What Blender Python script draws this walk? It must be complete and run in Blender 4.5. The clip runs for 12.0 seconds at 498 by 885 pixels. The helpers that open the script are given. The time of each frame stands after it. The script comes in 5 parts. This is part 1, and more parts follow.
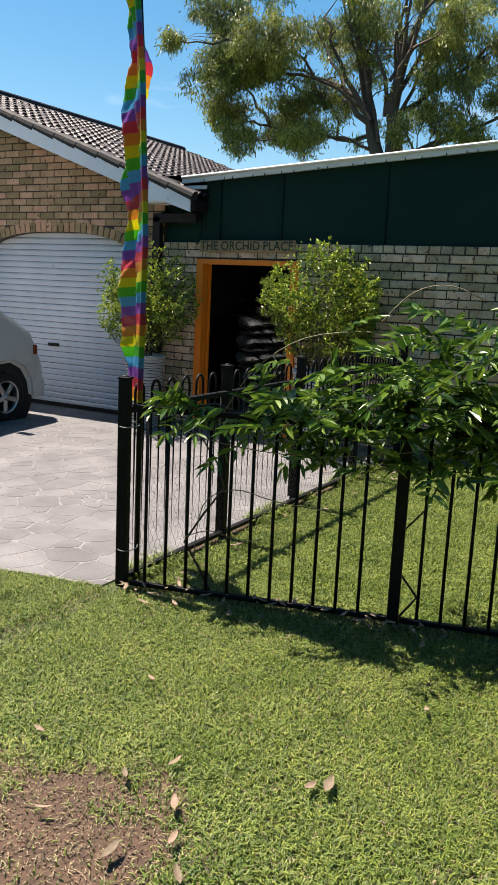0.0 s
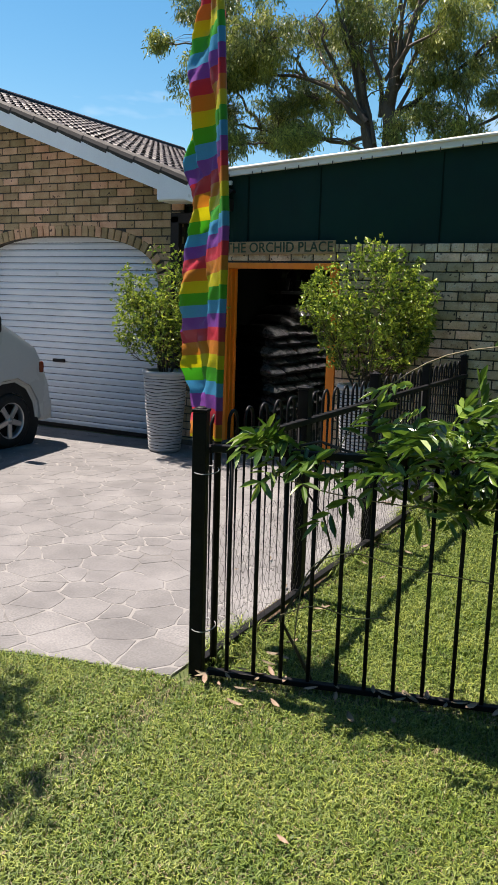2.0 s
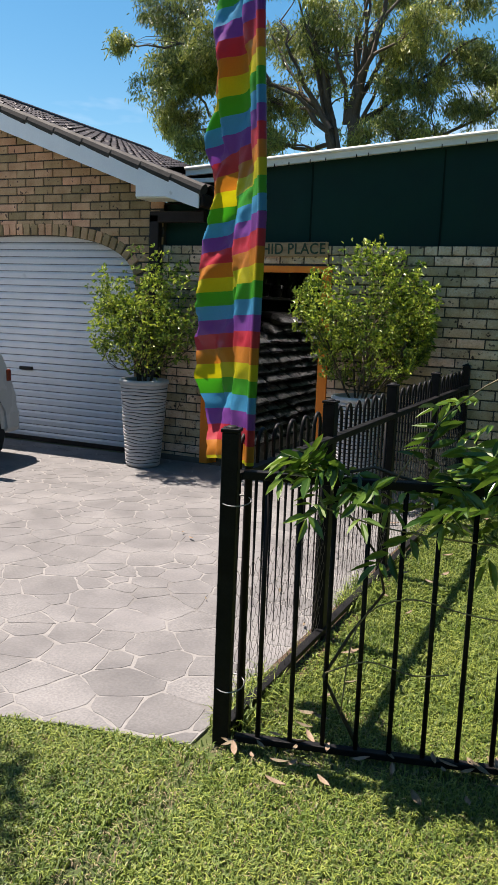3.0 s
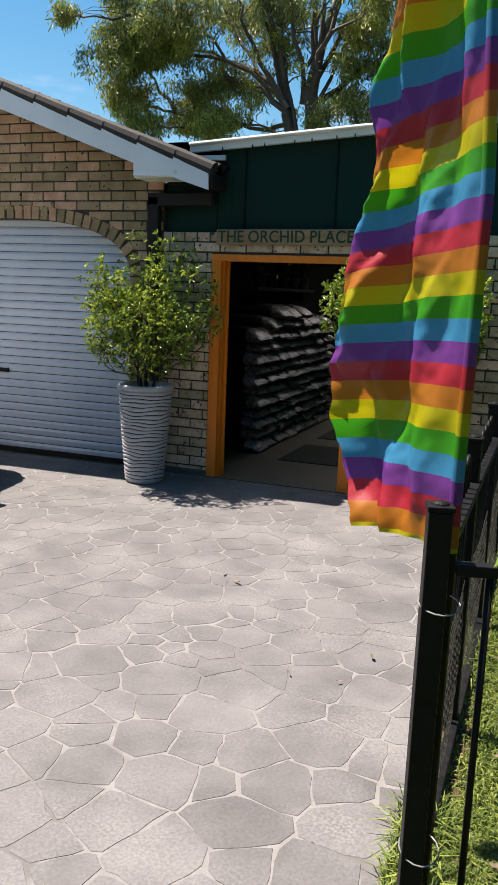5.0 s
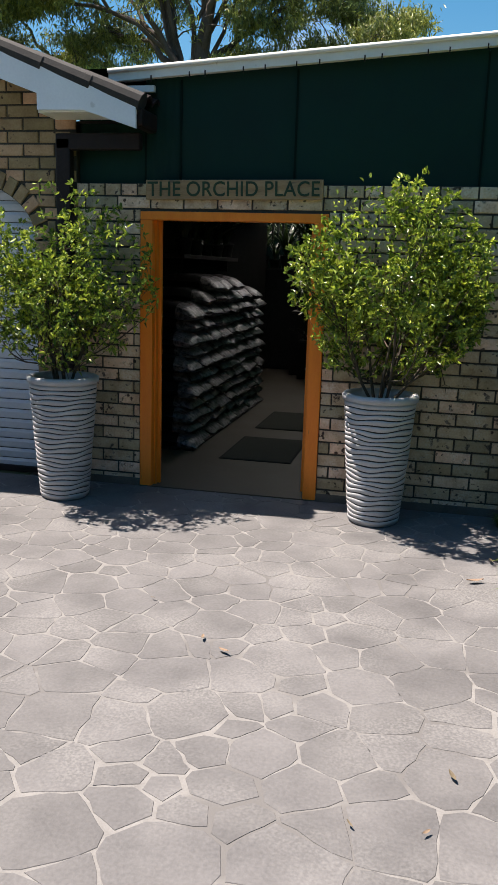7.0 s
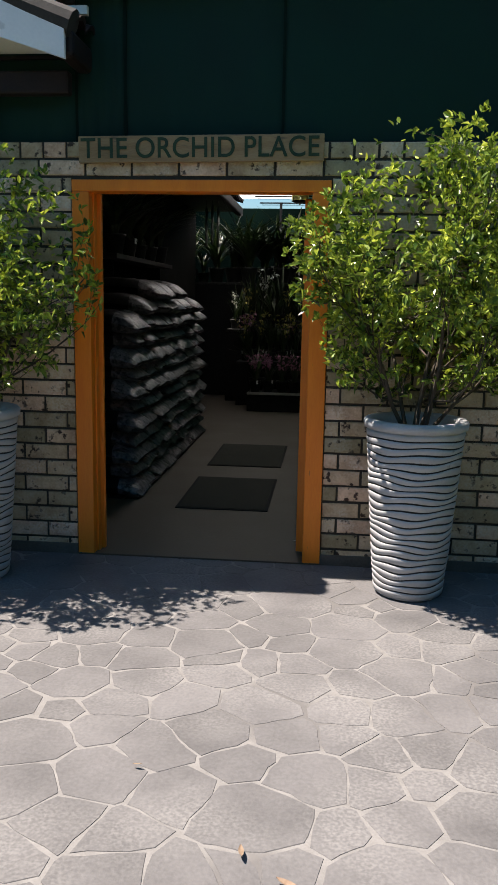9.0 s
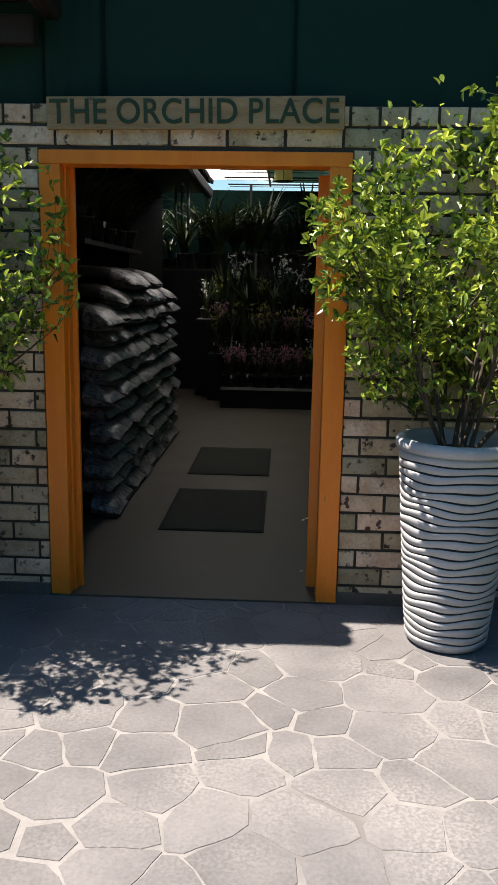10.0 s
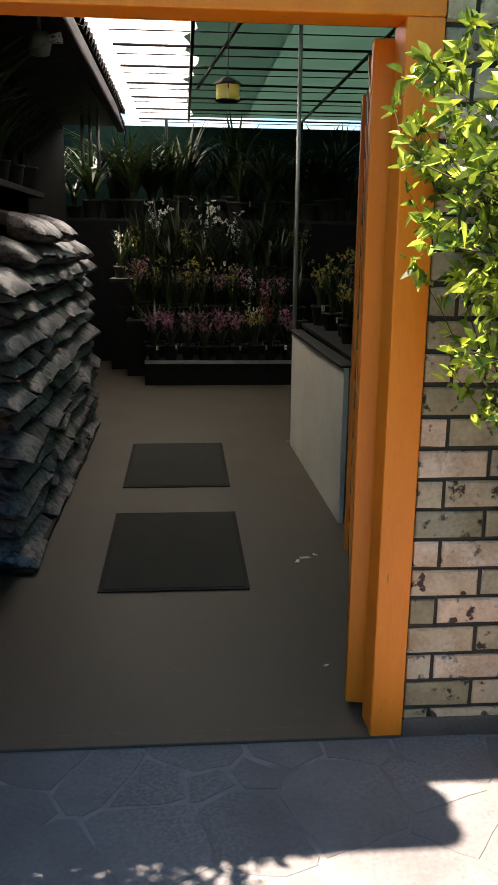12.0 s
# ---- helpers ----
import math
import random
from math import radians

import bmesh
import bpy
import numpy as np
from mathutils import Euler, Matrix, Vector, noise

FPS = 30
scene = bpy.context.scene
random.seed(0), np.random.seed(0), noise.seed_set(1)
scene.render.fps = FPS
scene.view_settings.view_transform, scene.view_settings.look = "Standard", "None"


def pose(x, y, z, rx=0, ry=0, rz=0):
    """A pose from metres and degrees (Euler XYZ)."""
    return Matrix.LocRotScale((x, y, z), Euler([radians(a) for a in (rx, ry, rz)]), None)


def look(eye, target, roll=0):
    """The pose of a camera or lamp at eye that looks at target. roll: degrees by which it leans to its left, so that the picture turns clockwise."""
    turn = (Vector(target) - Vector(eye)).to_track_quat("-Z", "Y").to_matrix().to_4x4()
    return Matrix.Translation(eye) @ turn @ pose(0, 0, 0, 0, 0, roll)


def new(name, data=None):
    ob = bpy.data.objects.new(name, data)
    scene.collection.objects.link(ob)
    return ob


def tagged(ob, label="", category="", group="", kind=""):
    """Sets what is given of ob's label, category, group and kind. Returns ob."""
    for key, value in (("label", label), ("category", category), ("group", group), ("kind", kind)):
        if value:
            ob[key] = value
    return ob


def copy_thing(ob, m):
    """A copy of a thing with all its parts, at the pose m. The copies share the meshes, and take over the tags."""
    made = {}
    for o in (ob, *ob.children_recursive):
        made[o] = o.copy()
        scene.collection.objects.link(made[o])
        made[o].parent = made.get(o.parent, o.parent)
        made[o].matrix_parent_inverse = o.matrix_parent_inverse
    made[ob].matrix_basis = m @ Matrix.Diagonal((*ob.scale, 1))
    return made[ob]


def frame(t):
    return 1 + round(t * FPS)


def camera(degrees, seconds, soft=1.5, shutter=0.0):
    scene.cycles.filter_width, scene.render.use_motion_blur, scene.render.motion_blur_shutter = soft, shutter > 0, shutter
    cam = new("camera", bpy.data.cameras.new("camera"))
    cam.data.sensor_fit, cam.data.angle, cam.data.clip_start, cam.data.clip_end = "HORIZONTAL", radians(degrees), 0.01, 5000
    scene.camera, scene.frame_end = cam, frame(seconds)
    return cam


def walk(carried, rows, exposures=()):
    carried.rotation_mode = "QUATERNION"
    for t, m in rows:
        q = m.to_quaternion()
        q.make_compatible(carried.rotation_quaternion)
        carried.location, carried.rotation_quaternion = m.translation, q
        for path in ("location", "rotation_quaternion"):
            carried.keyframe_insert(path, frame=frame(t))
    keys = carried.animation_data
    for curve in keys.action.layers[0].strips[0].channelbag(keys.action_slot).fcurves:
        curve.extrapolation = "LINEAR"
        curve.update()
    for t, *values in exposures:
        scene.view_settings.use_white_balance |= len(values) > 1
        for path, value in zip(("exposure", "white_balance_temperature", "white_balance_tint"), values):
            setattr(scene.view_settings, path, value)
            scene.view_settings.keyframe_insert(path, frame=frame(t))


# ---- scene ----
cam = camera(34.0, 12.0)
PATH = [
    (0, (-0.103, 1.323, 1.639), (-1.06, 3.04, 1.271), 2.7),
    (0.5, (-0.356, 1.52, 1.596), (-1.328, 3.228, 1.225), 2.2),
    (1, (-0.557, 1.647, 1.61), (-1.549, 3.344, 1.241), 1.6),
    (1.5, (-0.822, 1.802, 1.585), (-1.793, 3.515, 1.233), 1.6),
    (2, (-1.052, 1.924, 1.606), (-1.976, 3.664, 1.258), 1.7),
    (2.5, (-1.269, 2.082, 1.592), (-2.151, 3.845, 1.255), 1.4),
    (3, (-1.559, 2.258, 1.565), (-2.386, 4.049, 1.24), 2.2),
    (3.5, (-1.769, 2.278, 1.574), (-2.566, 4.081, 1.232), 2.7),
    (5.5, (-2.813, 3.064, 1.649), (-3.433, 4.931, 1.288), 2.2),
    (6, (-3.047, 3.339, 1.569), (-3.586, 5.231, 1.208), 2.5),
    (6.5, (-3.233, 3.576, 1.565), (-3.696, 5.484, 1.182), 2.5),
    (7, (-3.373, 3.854, 1.595), (-3.79, 5.765, 1.179), 1.8),
    (9, (-4.07, 5.221, 1.382), (-4.261, 7.182, 1.037), 1.0),
    (9.5, (-4.249, 5.52, 1.379), (-4.368, 7.487, 1.04), 1.3),
    (10, (-4.351, 5.864, 1.425), (-4.433, 7.826, 1.045), 1.0),
    (10.5, (-4.478, 6.222, 1.39), (-4.48, 8.182, 0.99), 1.2),
    (11, (-4.551, 6.622, 1.376), (-4.511, 8.577, 0.954), 1.2),
    (11.5, (-4.601, 6.994, 1.431), (-4.524, 8.934, 0.954), 0.5),
    (12, (-4.71, 7.34, 1.395), (-4.552, 9.276, 0.914), 0.6),
]
EXPOSURES = [(0.0, 1.41, 7050, 17), (5.0, 1.37, 7050, 17), (6.5, 1.31, 6950, 16), (9.0, 1.31, 6950, 16), (9.7, 1.46, 7050, 16), (10.5, 1.77, 7050, 16), (11.2, 2.04, 7050, 16), (12.0, 2.51, 7700, 20)]
walk(cam, [(t, look(eye, target, roll)) for t, eye, target, roll in PATH], EXPOSURES)

# ---- light ----
world = bpy.data.worlds.new("sky")
scene.world = world
world.use_nodes = True
SUN_WAY = Vector((0.462, -0.055, -1.0)).normalized()
sky = world.node_tree.nodes.new("ShaderNodeTexSky")
sky.sky_type, sky.sun_disc = "NISHITA", False
sky.sun_elevation, sky.sun_rotation = math.asin(-SUN_WAY.z), math.atan2(-SUN_WAY.x, -SUN_WAY.y) % (2 * math.pi)
sky.air_density, sky.dust_density, sky.ozone_density = 1.0, 0.7, 2.0
wn, wl = world.node_tree.nodes, world.node_tree.links
wn["Background"].inputs["Strength"].default_value = 0.060
tint = wn.new("ShaderNodeHueSaturation")
tint.inputs["Saturation"].default_value = 1.42
tint.inputs["Hue"].default_value = 0.486
cloud_at, cloud = wn.new("ShaderNodeTexCoord"), wn.new("ShaderNodeTexNoise")
squash = wn.new("ShaderNodeMapping")
squash.inputs["Scale"].default_value = (1.0, 1.0, 3.2)
cloud.inputs["Scale"].default_value, cloud.inputs["Detail"].default_value = 3.4, 5.0
fade, veil = wn.new("ShaderNodeMapRange"), wn.new("ShaderNodeMix")
fade.inputs["From Min"].default_value, fade.inputs["From Max"].default_value, fade.inputs["To Max"].default_value = 0.60, 0.78, 0.5
veil.data_type = "RGBA"
veil.inputs[7].default_value = (9.0, 9.4, 10.0, 1)
wl.new(cloud_at.outputs["Generated"], squash.inputs["Vector"])
wl.new(squash.outputs[0], cloud.inputs["Vector"])
wl.new(cloud.outputs["Fac"], fade.inputs["Value"])
wl.new(fade.outputs[0], veil.inputs[0])
wl.new(sky.outputs[0], tint.inputs["Color"])
wl.new(tint.outputs[0], veil.inputs[6])
wl.new(veil.outputs[2], wn["Background"].inputs["Color"])
sun_data = bpy.data.lights.new("sun", "SUN")
sun_data.energy, sun_data.angle, sun_data.color = 4.8, radians(0.55), (1.0, 0.95, 0.87)
sun = new("sun", sun_data)
sun.rotation_euler = SUN_WAY.to_track_quat("-Z", "Y").to_euler()
sun.location = (-6, 8, 14)


# ---- materials ----
def nodes_of(name):
    m = bpy.data.materials.new(name)
    m.use_nodes = True
    return m, m.node_tree.nodes, m.node_tree.links, m.node_tree.nodes["Principled BSDF"]


def surf(name, low, high, scale=8.0, rough=0.7, bump=0.2, grain=120.0, metal=0.0, spots=None, spot_at=0.66, spot_scale=30.0,
         vary=0.0, island=False, translucent=0.0, stretch=(1, 1, 1), coat=0.0, gloss_vary=0.12, spec=0.5, bloom=None, bloom_scale=2.2):
    """A procedural surface: two colours mixed by coarse and fine noise, optional stains, a pale gritty bloom, a change of tone from piece to piece, and fine relief."""
    m, n, l, bsdf = nodes_of(name)
    geo = n.new("ShaderNodeNewGeometry")
    mapping = n.new("ShaderNodeMapping")
    mapping.inputs["Scale"].default_value = stretch
    l.new(geo.outputs["Position"], mapping.inputs["Vector"])
    big, small = n.new("ShaderNodeTexNoise"), n.new("ShaderNodeTexNoise")
    big.inputs["Scale"].default_value, big.inputs["Detail"].default_value = scale, 5.0
    small.inputs["Scale"].default_value, small.inputs["Detail"].default_value = grain, 3.0
    l.new(mapping.outputs[0], big.inputs["Vector"])
    l.new(mapping.outputs[0], small.inputs["Vector"])
    add = n.new("ShaderNodeMath")
    add.operation = "MULTIPLY_ADD"
    l.new(small.outputs["Fac"], add.inputs[0])
    add.inputs[1].default_value = 0.5
    l.new(big.outputs["Fac"], add.inputs[2])
    ramp = n.new("ShaderNodeMapRange")
    ramp.inputs["From Min"].default_value, ramp.inputs["From Max"].default_value = 0.5, 1.0
    l.new(add.outputs[0], ramp.inputs["Value"])
    mix = n.new("ShaderNodeMix")
    mix.data_type = "RGBA"
    mix.inputs[6].default_value, mix.inputs[7].default_value = (*low, 1), (*high, 1)
    l.new(ramp.outputs[0], mix.inputs[0])
    colour = mix.outputs[2]
    if spots:
        st = n.new("ShaderNodeTexNoise")
        st.inputs["Scale"].default_value, st.inputs["Detail"].default_value = spot_scale, 4.0
        l.new(mapping.outputs[0], st.inputs["Vector"])
        cut = n.new("ShaderNodeMapRange")
        cut.inputs["From Min"].default_value, cut.inputs["From Max"].default_value = spot_at, spot_at + 0.06
        l.new(st.outputs["Fac"], cut.inputs["Value"])
        sm = n.new("ShaderNodeMix")
        sm.data_type = "RGBA"
        sm.inputs[7].default_value = (*spots, 1)
        l.new(cut.outputs[0], sm.inputs[0])
        l.new(colour, sm.inputs[6])
        colour = sm.outputs[2]
    if bloom:
        patch, fleck = n.new("ShaderNodeTexNoise"), n.new("ShaderNodeTexNoise")
        patch.inputs["Scale"].default_value, patch.inputs["Detail"].default_value = bloom_scale, 6.0
        fleck.inputs["Scale"].default_value, fleck.inputs["Detail"].default_value = 95.0, 6.0
        l.new(mapping.outputs[0], patch.inputs["Vector"])
        l.new(mapping.outputs[0], fleck.inputs["Vector"])
        where, grit, both, bm_mix = n.new("ShaderNodeMapRange"), n.new("ShaderNodeMapRange"), n.new("ShaderNodeMath"), n.new("ShaderNodeMix")
        where.inputs["From Min"].default_value, where.inputs["From Max"].default_value = 0.44, 0.66
        grit.inputs["From Min"].default_value, grit.inputs["From Max"].default_value, grit.inputs["To Min"].default_value = 0.40, 0.66, 0.12
        both.operation = "MULTIPLY"
        bm_mix.data_type = "RGBA"
        bm_mix.inputs[7].default_value = (*bloom, 1)
        l.new(patch.outputs["Fac"], where.inputs["Value"])
        l.new(fleck.outputs["Fac"], grit.inputs["Value"])
        l.new(where.outputs[0], both.inputs[0])
        l.new(grit.outputs[0], both.inputs[1])
        l.new(both.outputs[0], bm_mix.inputs[0])
        l.new(colour, bm_mix.inputs[6])
        colour = bm_mix.outputs[2]
    if vary:
        if island:
            src = n.new("ShaderNodeNewGeometry").outputs["Random Per Island"]
        else:
            src = n.new("ShaderNodeObjectInfo").outputs["Random"]
        tone = n.new("ShaderNodeMapRange")
        tone.inputs["To Min"].default_value, tone.inputs["To Max"].default_value = 1 - vary, 1 + vary
        l.new(src, tone.inputs["Value"])
        hsv = n.new("ShaderNodeHueSaturation")
        l.new(tone.outputs[0], hsv.inputs["Value"])
        l.new(colour, hsv.inputs["Color"])
        hue = n.new("ShaderNodeMapRange")
        hue.inputs["To Min"].default_value, hue.inputs["To Max"].default_value = 0.5 + vary * 0.05, 0.5 - vary * 0.05
        l.new(src, hue.inputs["Value"])
        l.new(hue.outputs[0], hsv.inputs["Hue"])
        colour = hsv.outputs["Color"]
    l.new(colour, bsdf.inputs["Base Color"])
    rg = n.new("ShaderNodeMapRange")
    rg.inputs["To Min"].default_value, rg.inputs["To Max"].default_value = max(0.02, rough - gloss_vary), min(1, rough + gloss_vary)
    l.new(big.outputs["Fac"], rg.inputs["Value"])
    l.new(rg.outputs[0], bsdf.inputs["Roughness"])
    bsdf.inputs["Metallic"].default_value = metal
    bsdf.inputs["Specular IOR Level"].default_value = spec
    bsdf.inputs["Coat Weight"].default_value = coat
    if bump:
        bp = n.new("ShaderNodeBump")
        bp.inputs["Strength"].default_value, bp.inputs["Distance"].default_value = bump, 0.004
        l.new(add.outputs[0], bp.inputs["Height"])
        l.new(bp.outputs[0], bsdf.inputs["Normal"])
    if translucent:
        tr = n.new("ShaderNodeBsdfTranslucent")
        l.new(colour, tr.inputs["Color"])
        ms = n.new("ShaderNodeMixShader")
        ms.inputs[0].default_value = translucent
        l.new(bsdf.outputs[0], ms.inputs[1])
        l.new(tr.outputs[0], ms.inputs[2])
        l.new(ms.outputs[0], n["Material Output"].inputs["Surface"])
    return m


BRICK = surf("cream_brick", (0.345, 0.228, 0.135), (0.64, 0.49, 0.325), 9, 0.85, 0.6, 90, spots=(0.055, 0.032, 0.022), spot_at=0.60, spot_scale=26, vary=0.42, bloom=(0.60, 0.52, 0.41), bloom_scale=7)
BRICK_REST = surf("cream_brick_far", (0.345, 0.228, 0.135), (0.64, 0.49, 0.325), 9, 0.85, 0.6, 90, spots=(0.055, 0.032, 0.022), spot_at=0.60, spot_scale=26, vary=0.42, island=True, bloom=(0.60, 0.52, 0.41), bloom_scale=7)
TAN_BRICK = surf("tan_brick", (0.303, 0.178, 0.087), (0.470, 0.318, 0.181), 9, 0.85, 0.5, 90, spots=(0.068, 0.038, 0.027), spot_at=0.63, spot_scale=18, vary=0.42)
MORTAR = surf("mortar", (0.030, 0.025, 0.020), (0.062, 0.053, 0.042), 20, 0.95, 0.5, 200)
ORANGE = surf("orange_paint", (0.82, 0.19, 0.010), (0.92, 0.25, 0.015), 5, 0.45, 0.15, 60, spots=(0.45, 0.16, 0.03), spot_at=0.70, stretch=(3, 3, 0.5))
STONE = surf("stamped_concrete", (0.079, 0.077, 0.079), (0.140, 0.136, 0.138), 3.5, 0.78, 0.9, 75, vary=0.10, bloom=(0.185, 0.181, 0.179))
GROUT = surf("pale_grout", (0.150, 0.145, 0.141), (0.222, 0.215, 0.209), 14, 0.9, 0.4, 150, spots=(0.122, 0.117, 0.115), spot_at=0.55, spot_scale=1.6)
SOIL = surf("lawn_soil", (0.030, 0.046, 0.010), (0.063, 0.082, 0.019), 1.4, 0.95, 0.6, 60, spots=(0.084, 0.067, 0.038), spot_at=0.66, spot_scale=5)
GRASS = surf("grass_blade", (0.088, 0.149, 0.020), (0.191, 0.244, 0.050), 3, 0.5, 0, 40, vary=0.55, island=True, translucent=0.3)
DRYGRASS = surf("dry_grass_blade", (0.176, 0.142, 0.071), (0.242, 0.201, 0.114), 6, 0.8, 0, 40, vary=0.4, island=True)
BLACK = surf("black_powder_coat", (0.006, 0.006, 0.007), (0.013, 0.013, 0.014), 15, 0.5, 0.12, 150, spec=0.12)
GREEN_CLOTH = surf("green_shade_cloth", (0.004, 0.022, 0.018), (0.005, 0.033, 0.025), 3, 0.85, 0.3, 300, spec=0.2)
WHITE_PAINT = surf("white_paint", (0.72, 0.73, 0.75), (0.82, 0.83, 0.84), 3, 0.4, 0.08, 60, spots=(0.6, 0.6, 0.6), spot_at=0.7, spot_scale=9)
CREAM_GUTTER = surf("cream_gutter", (0.688, 0.671, 0.619), (0.757, 0.748, 0.705), 4, 0.4, 0.08, 60, spots=(0.430, 0.396, 0.327), spot_at=0.7, spot_scale=12)
TILE = surf("dark_roof_tile", (0.010, 0.006, 0.006), (0.026, 0.017, 0.018), 6, 0.5, 0.1, 40, vary=0.3, gloss_vary=0.05, spec=0.16)
DOOR_SHEET = surf("roller_door_sheet", (0.421, 0.456, 0.503), (0.503, 0.537, 0.585), 2, 0.4, 0.08, 60, spots=(0.344, 0.370, 0.413), spot_at=0.7, spot_scale=5)
POT_GLAZE = surf("pale_pot", (0.344, 0.351, 0.365), (0.437, 0.444, 0.457), 8, 0.45, 0.2, 80, spots=(0.265, 0.265, 0.265), spot_at=0.68, spot_scale=20)
DARKBROWN = surf("dark_brown_paint", (0.014, 0.009, 0.009), (0.026, 0.018, 0.017), 6, 0.55, 0.15, 90, spec=0.2)
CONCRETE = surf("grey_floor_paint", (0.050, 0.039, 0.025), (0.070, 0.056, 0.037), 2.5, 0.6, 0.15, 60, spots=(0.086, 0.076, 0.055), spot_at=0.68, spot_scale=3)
TAN_REST = surf("tan_brick_far", (0.303, 0.178, 0.087), (0.470, 0.318, 0.181), 9, 0.85, 0.5, 90, spots=(0.068, 0.038, 0.027), spot_at=0.63, spot_scale=18, vary=0.42, island=True)
TILE_REST = surf("dark_roof_tile_far", (0.010, 0.006, 0.006), (0.026, 0.017, 0.018), 6, 0.5, 0.1, 40, vary=0.3, island=True, gloss_vary=0.05, spec=0.16)
VERGE = surf("weathered_verge_tile", (0.010, 0.010, 0.010), (0.036, 0.033, 0.031), 9, 0.8, 0.5, 70, vary=0.2)
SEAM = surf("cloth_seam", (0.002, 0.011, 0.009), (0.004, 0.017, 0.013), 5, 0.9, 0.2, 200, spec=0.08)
SIGN_WOOD = surf("weathered_board", (0.255, 0.150, 0.068), (0.405, 0.270, 0.143), 4, 0.75, 0.4, 60, spots=(0.150, 0.105, 0.068), spot_at=0.63, spot_scale=9, stretch=(0.7, 4, 6))
LEAF = surf("shrub_leaf", (0.057, 0.116, 0.013), (0.358, 0.473, 0.061), 5, 0.34, 0, 40, vary=0.7, island=True, translucent=0.28, spec=0.5)
VINE_LEAF = surf("vine_leaf", (0.041, 0.105, 0.012), (0.123, 0.211, 0.027), 3, 0.33, 0, 40, vary=0.55, island=True, translucent=0.3, spec=0.5)
GUM_LEAF = surf("gum_leaf", (0.075, 0.112, 0.034), (0.335, 0.375, 0.080), 0.55, 0.42, 0, 10, vary=0.6, island=True, translucent=0.25)
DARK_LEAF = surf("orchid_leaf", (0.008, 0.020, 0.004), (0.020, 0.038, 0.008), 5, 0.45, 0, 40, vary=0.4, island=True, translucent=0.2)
BARK = surf("shrub_bark", (0.036, 0.027, 0.018), (0.084, 0.066, 0.048), 20, 0.9, 0.4, 120)
GUM_BARK = surf("gum_bark", (0.040, 0.029, 0.025), (0.135, 0.104, 0.085), 1.2, 0.85, 0.4, 20, stretch=(1, 1, 0.35))
TWINE = surf("pale_tendril", (0.134, 0.109, 0.058), (0.210, 0.176, 0.105), 20, 0.7, 0.1, 90)
EARTH = surf("potting_earth", (0.02, 0.015, 0.012), (0.06, 0.045, 0.035), 30, 0.95, 0.7, 200)
BARE = surf("bare_earth", (0.036, 0.020, 0.011), (0.084, 0.048, 0.028), 14, 0.95, 1.0, 70, spots=(0.109, 0.071, 0.042), spot_at=0.6, spot_scale=40)
DRY_LEAF = surf("dry_leaf", (0.134, 0.092, 0.054), (0.218, 0.167, 0.114), 40, 0.8, 0.2, 100, vary=0.4)
# Groove dirt, with the shade inside the grooves darkened into the same colour.
GROOVE = surf("pot_groove_dirt_shade", (0.018, 0.018, 0.018), (0.05, 0.048, 0.045), 20, 0.9, 0.2, 90)
WIRE = surf("galvanised_wire", (0.08, 0.075, 0.07), (0.16, 0.15, 0.14), 40, 0.5, 0.1, 100, metal=0.6)
CAR_WHITE = surf("white_car_paint", (0.476, 0.476, 0.470), (0.517, 0.517, 0.510), 2, 0.28, 0, 40, coat=0.5, gloss_vary=0.04)
RUBBER = surf("tyre_rubber", (0.012, 0.012, 0.012), (0.025, 0.025, 0.025), 20, 0.85, 0.2, 90, spec=0.25)
ALLOY = surf("alloy_rim", (0.42, 0.42, 0.43), (0.55, 0.55, 0.56), 10, 0.35, 0.05, 60, metal=0.9)
CAR_GLASS = surf("dark_car_glass", (0.012, 0.014, 0.016), (0.02, 0.022, 0.025), 3, 0.08, 0, 20, gloss_vary=0.02)
RED_LENS = surf("dark_red_lens", (0.175, 0.025, 0.010), (0.225, 0.040, 0.015), 30, 0.2, 0, 60)
BAG = surf("black_bag_plastic", (0.002, 0.002, 0.002), (0.007, 0.005, 0.006), 6, 0.42, 0.5, 45, gloss_vary=0.1, spots=(0.046, 0.017, 0.035), spot_at=0.66, spot_scale=5, vary=0.3)
# Pale print, with the crinkle highlights coloured in by the noise.
BAG_PALE = surf("printed_bag_highlights", (0.022, 0.018, 0.022), (0.33, 0.30, 0.315), 26, 0.34, 1.0, 70, spots=(0.04, 0.036, 0.04), spot_at=0.57, spot_scale=30, vary=0.25)
MAT = surf("dark_door_mat", (0.013, 0.014, 0.010), (0.027, 0.028, 0.020), 6, 0.95, 0.8, 250)
POT_BLACK = surf("black_nursery_pot", (0.012, 0.012, 0.012), (0.03, 0.03, 0.03), 12, 0.55, 0.1, 90, spec=0.12)
PANEL_GREY = surf("pale_fibre_sheet", (0.68, 0.66, 0.54), (0.82, 0.80, 0.68), 2.5, 0.75, 0.2, 50, spots=(0.42, 0.42, 0.36), spot_at=0.64, spot_scale=3)
STEEL = surf("galvanised_post", (0.225, 0.232, 0.232), (0.338, 0.345, 0.345), 8, 0.5, 0.1, 70, metal=0.5)
PETAL_PINK = surf("pink_petal", (0.277, 0.074, 0.161), (0.444, 0.235, 0.320), 20, 0.6, 0, 60, vary=0.3, island=True, translucent=0.3)
PETAL_WHITE = surf("white_petal", (0.461, 0.461, 0.432), (0.596, 0.596, 0.566), 20, 0.6, 0, 60, vary=0.15, island=True, translucent=0.3)
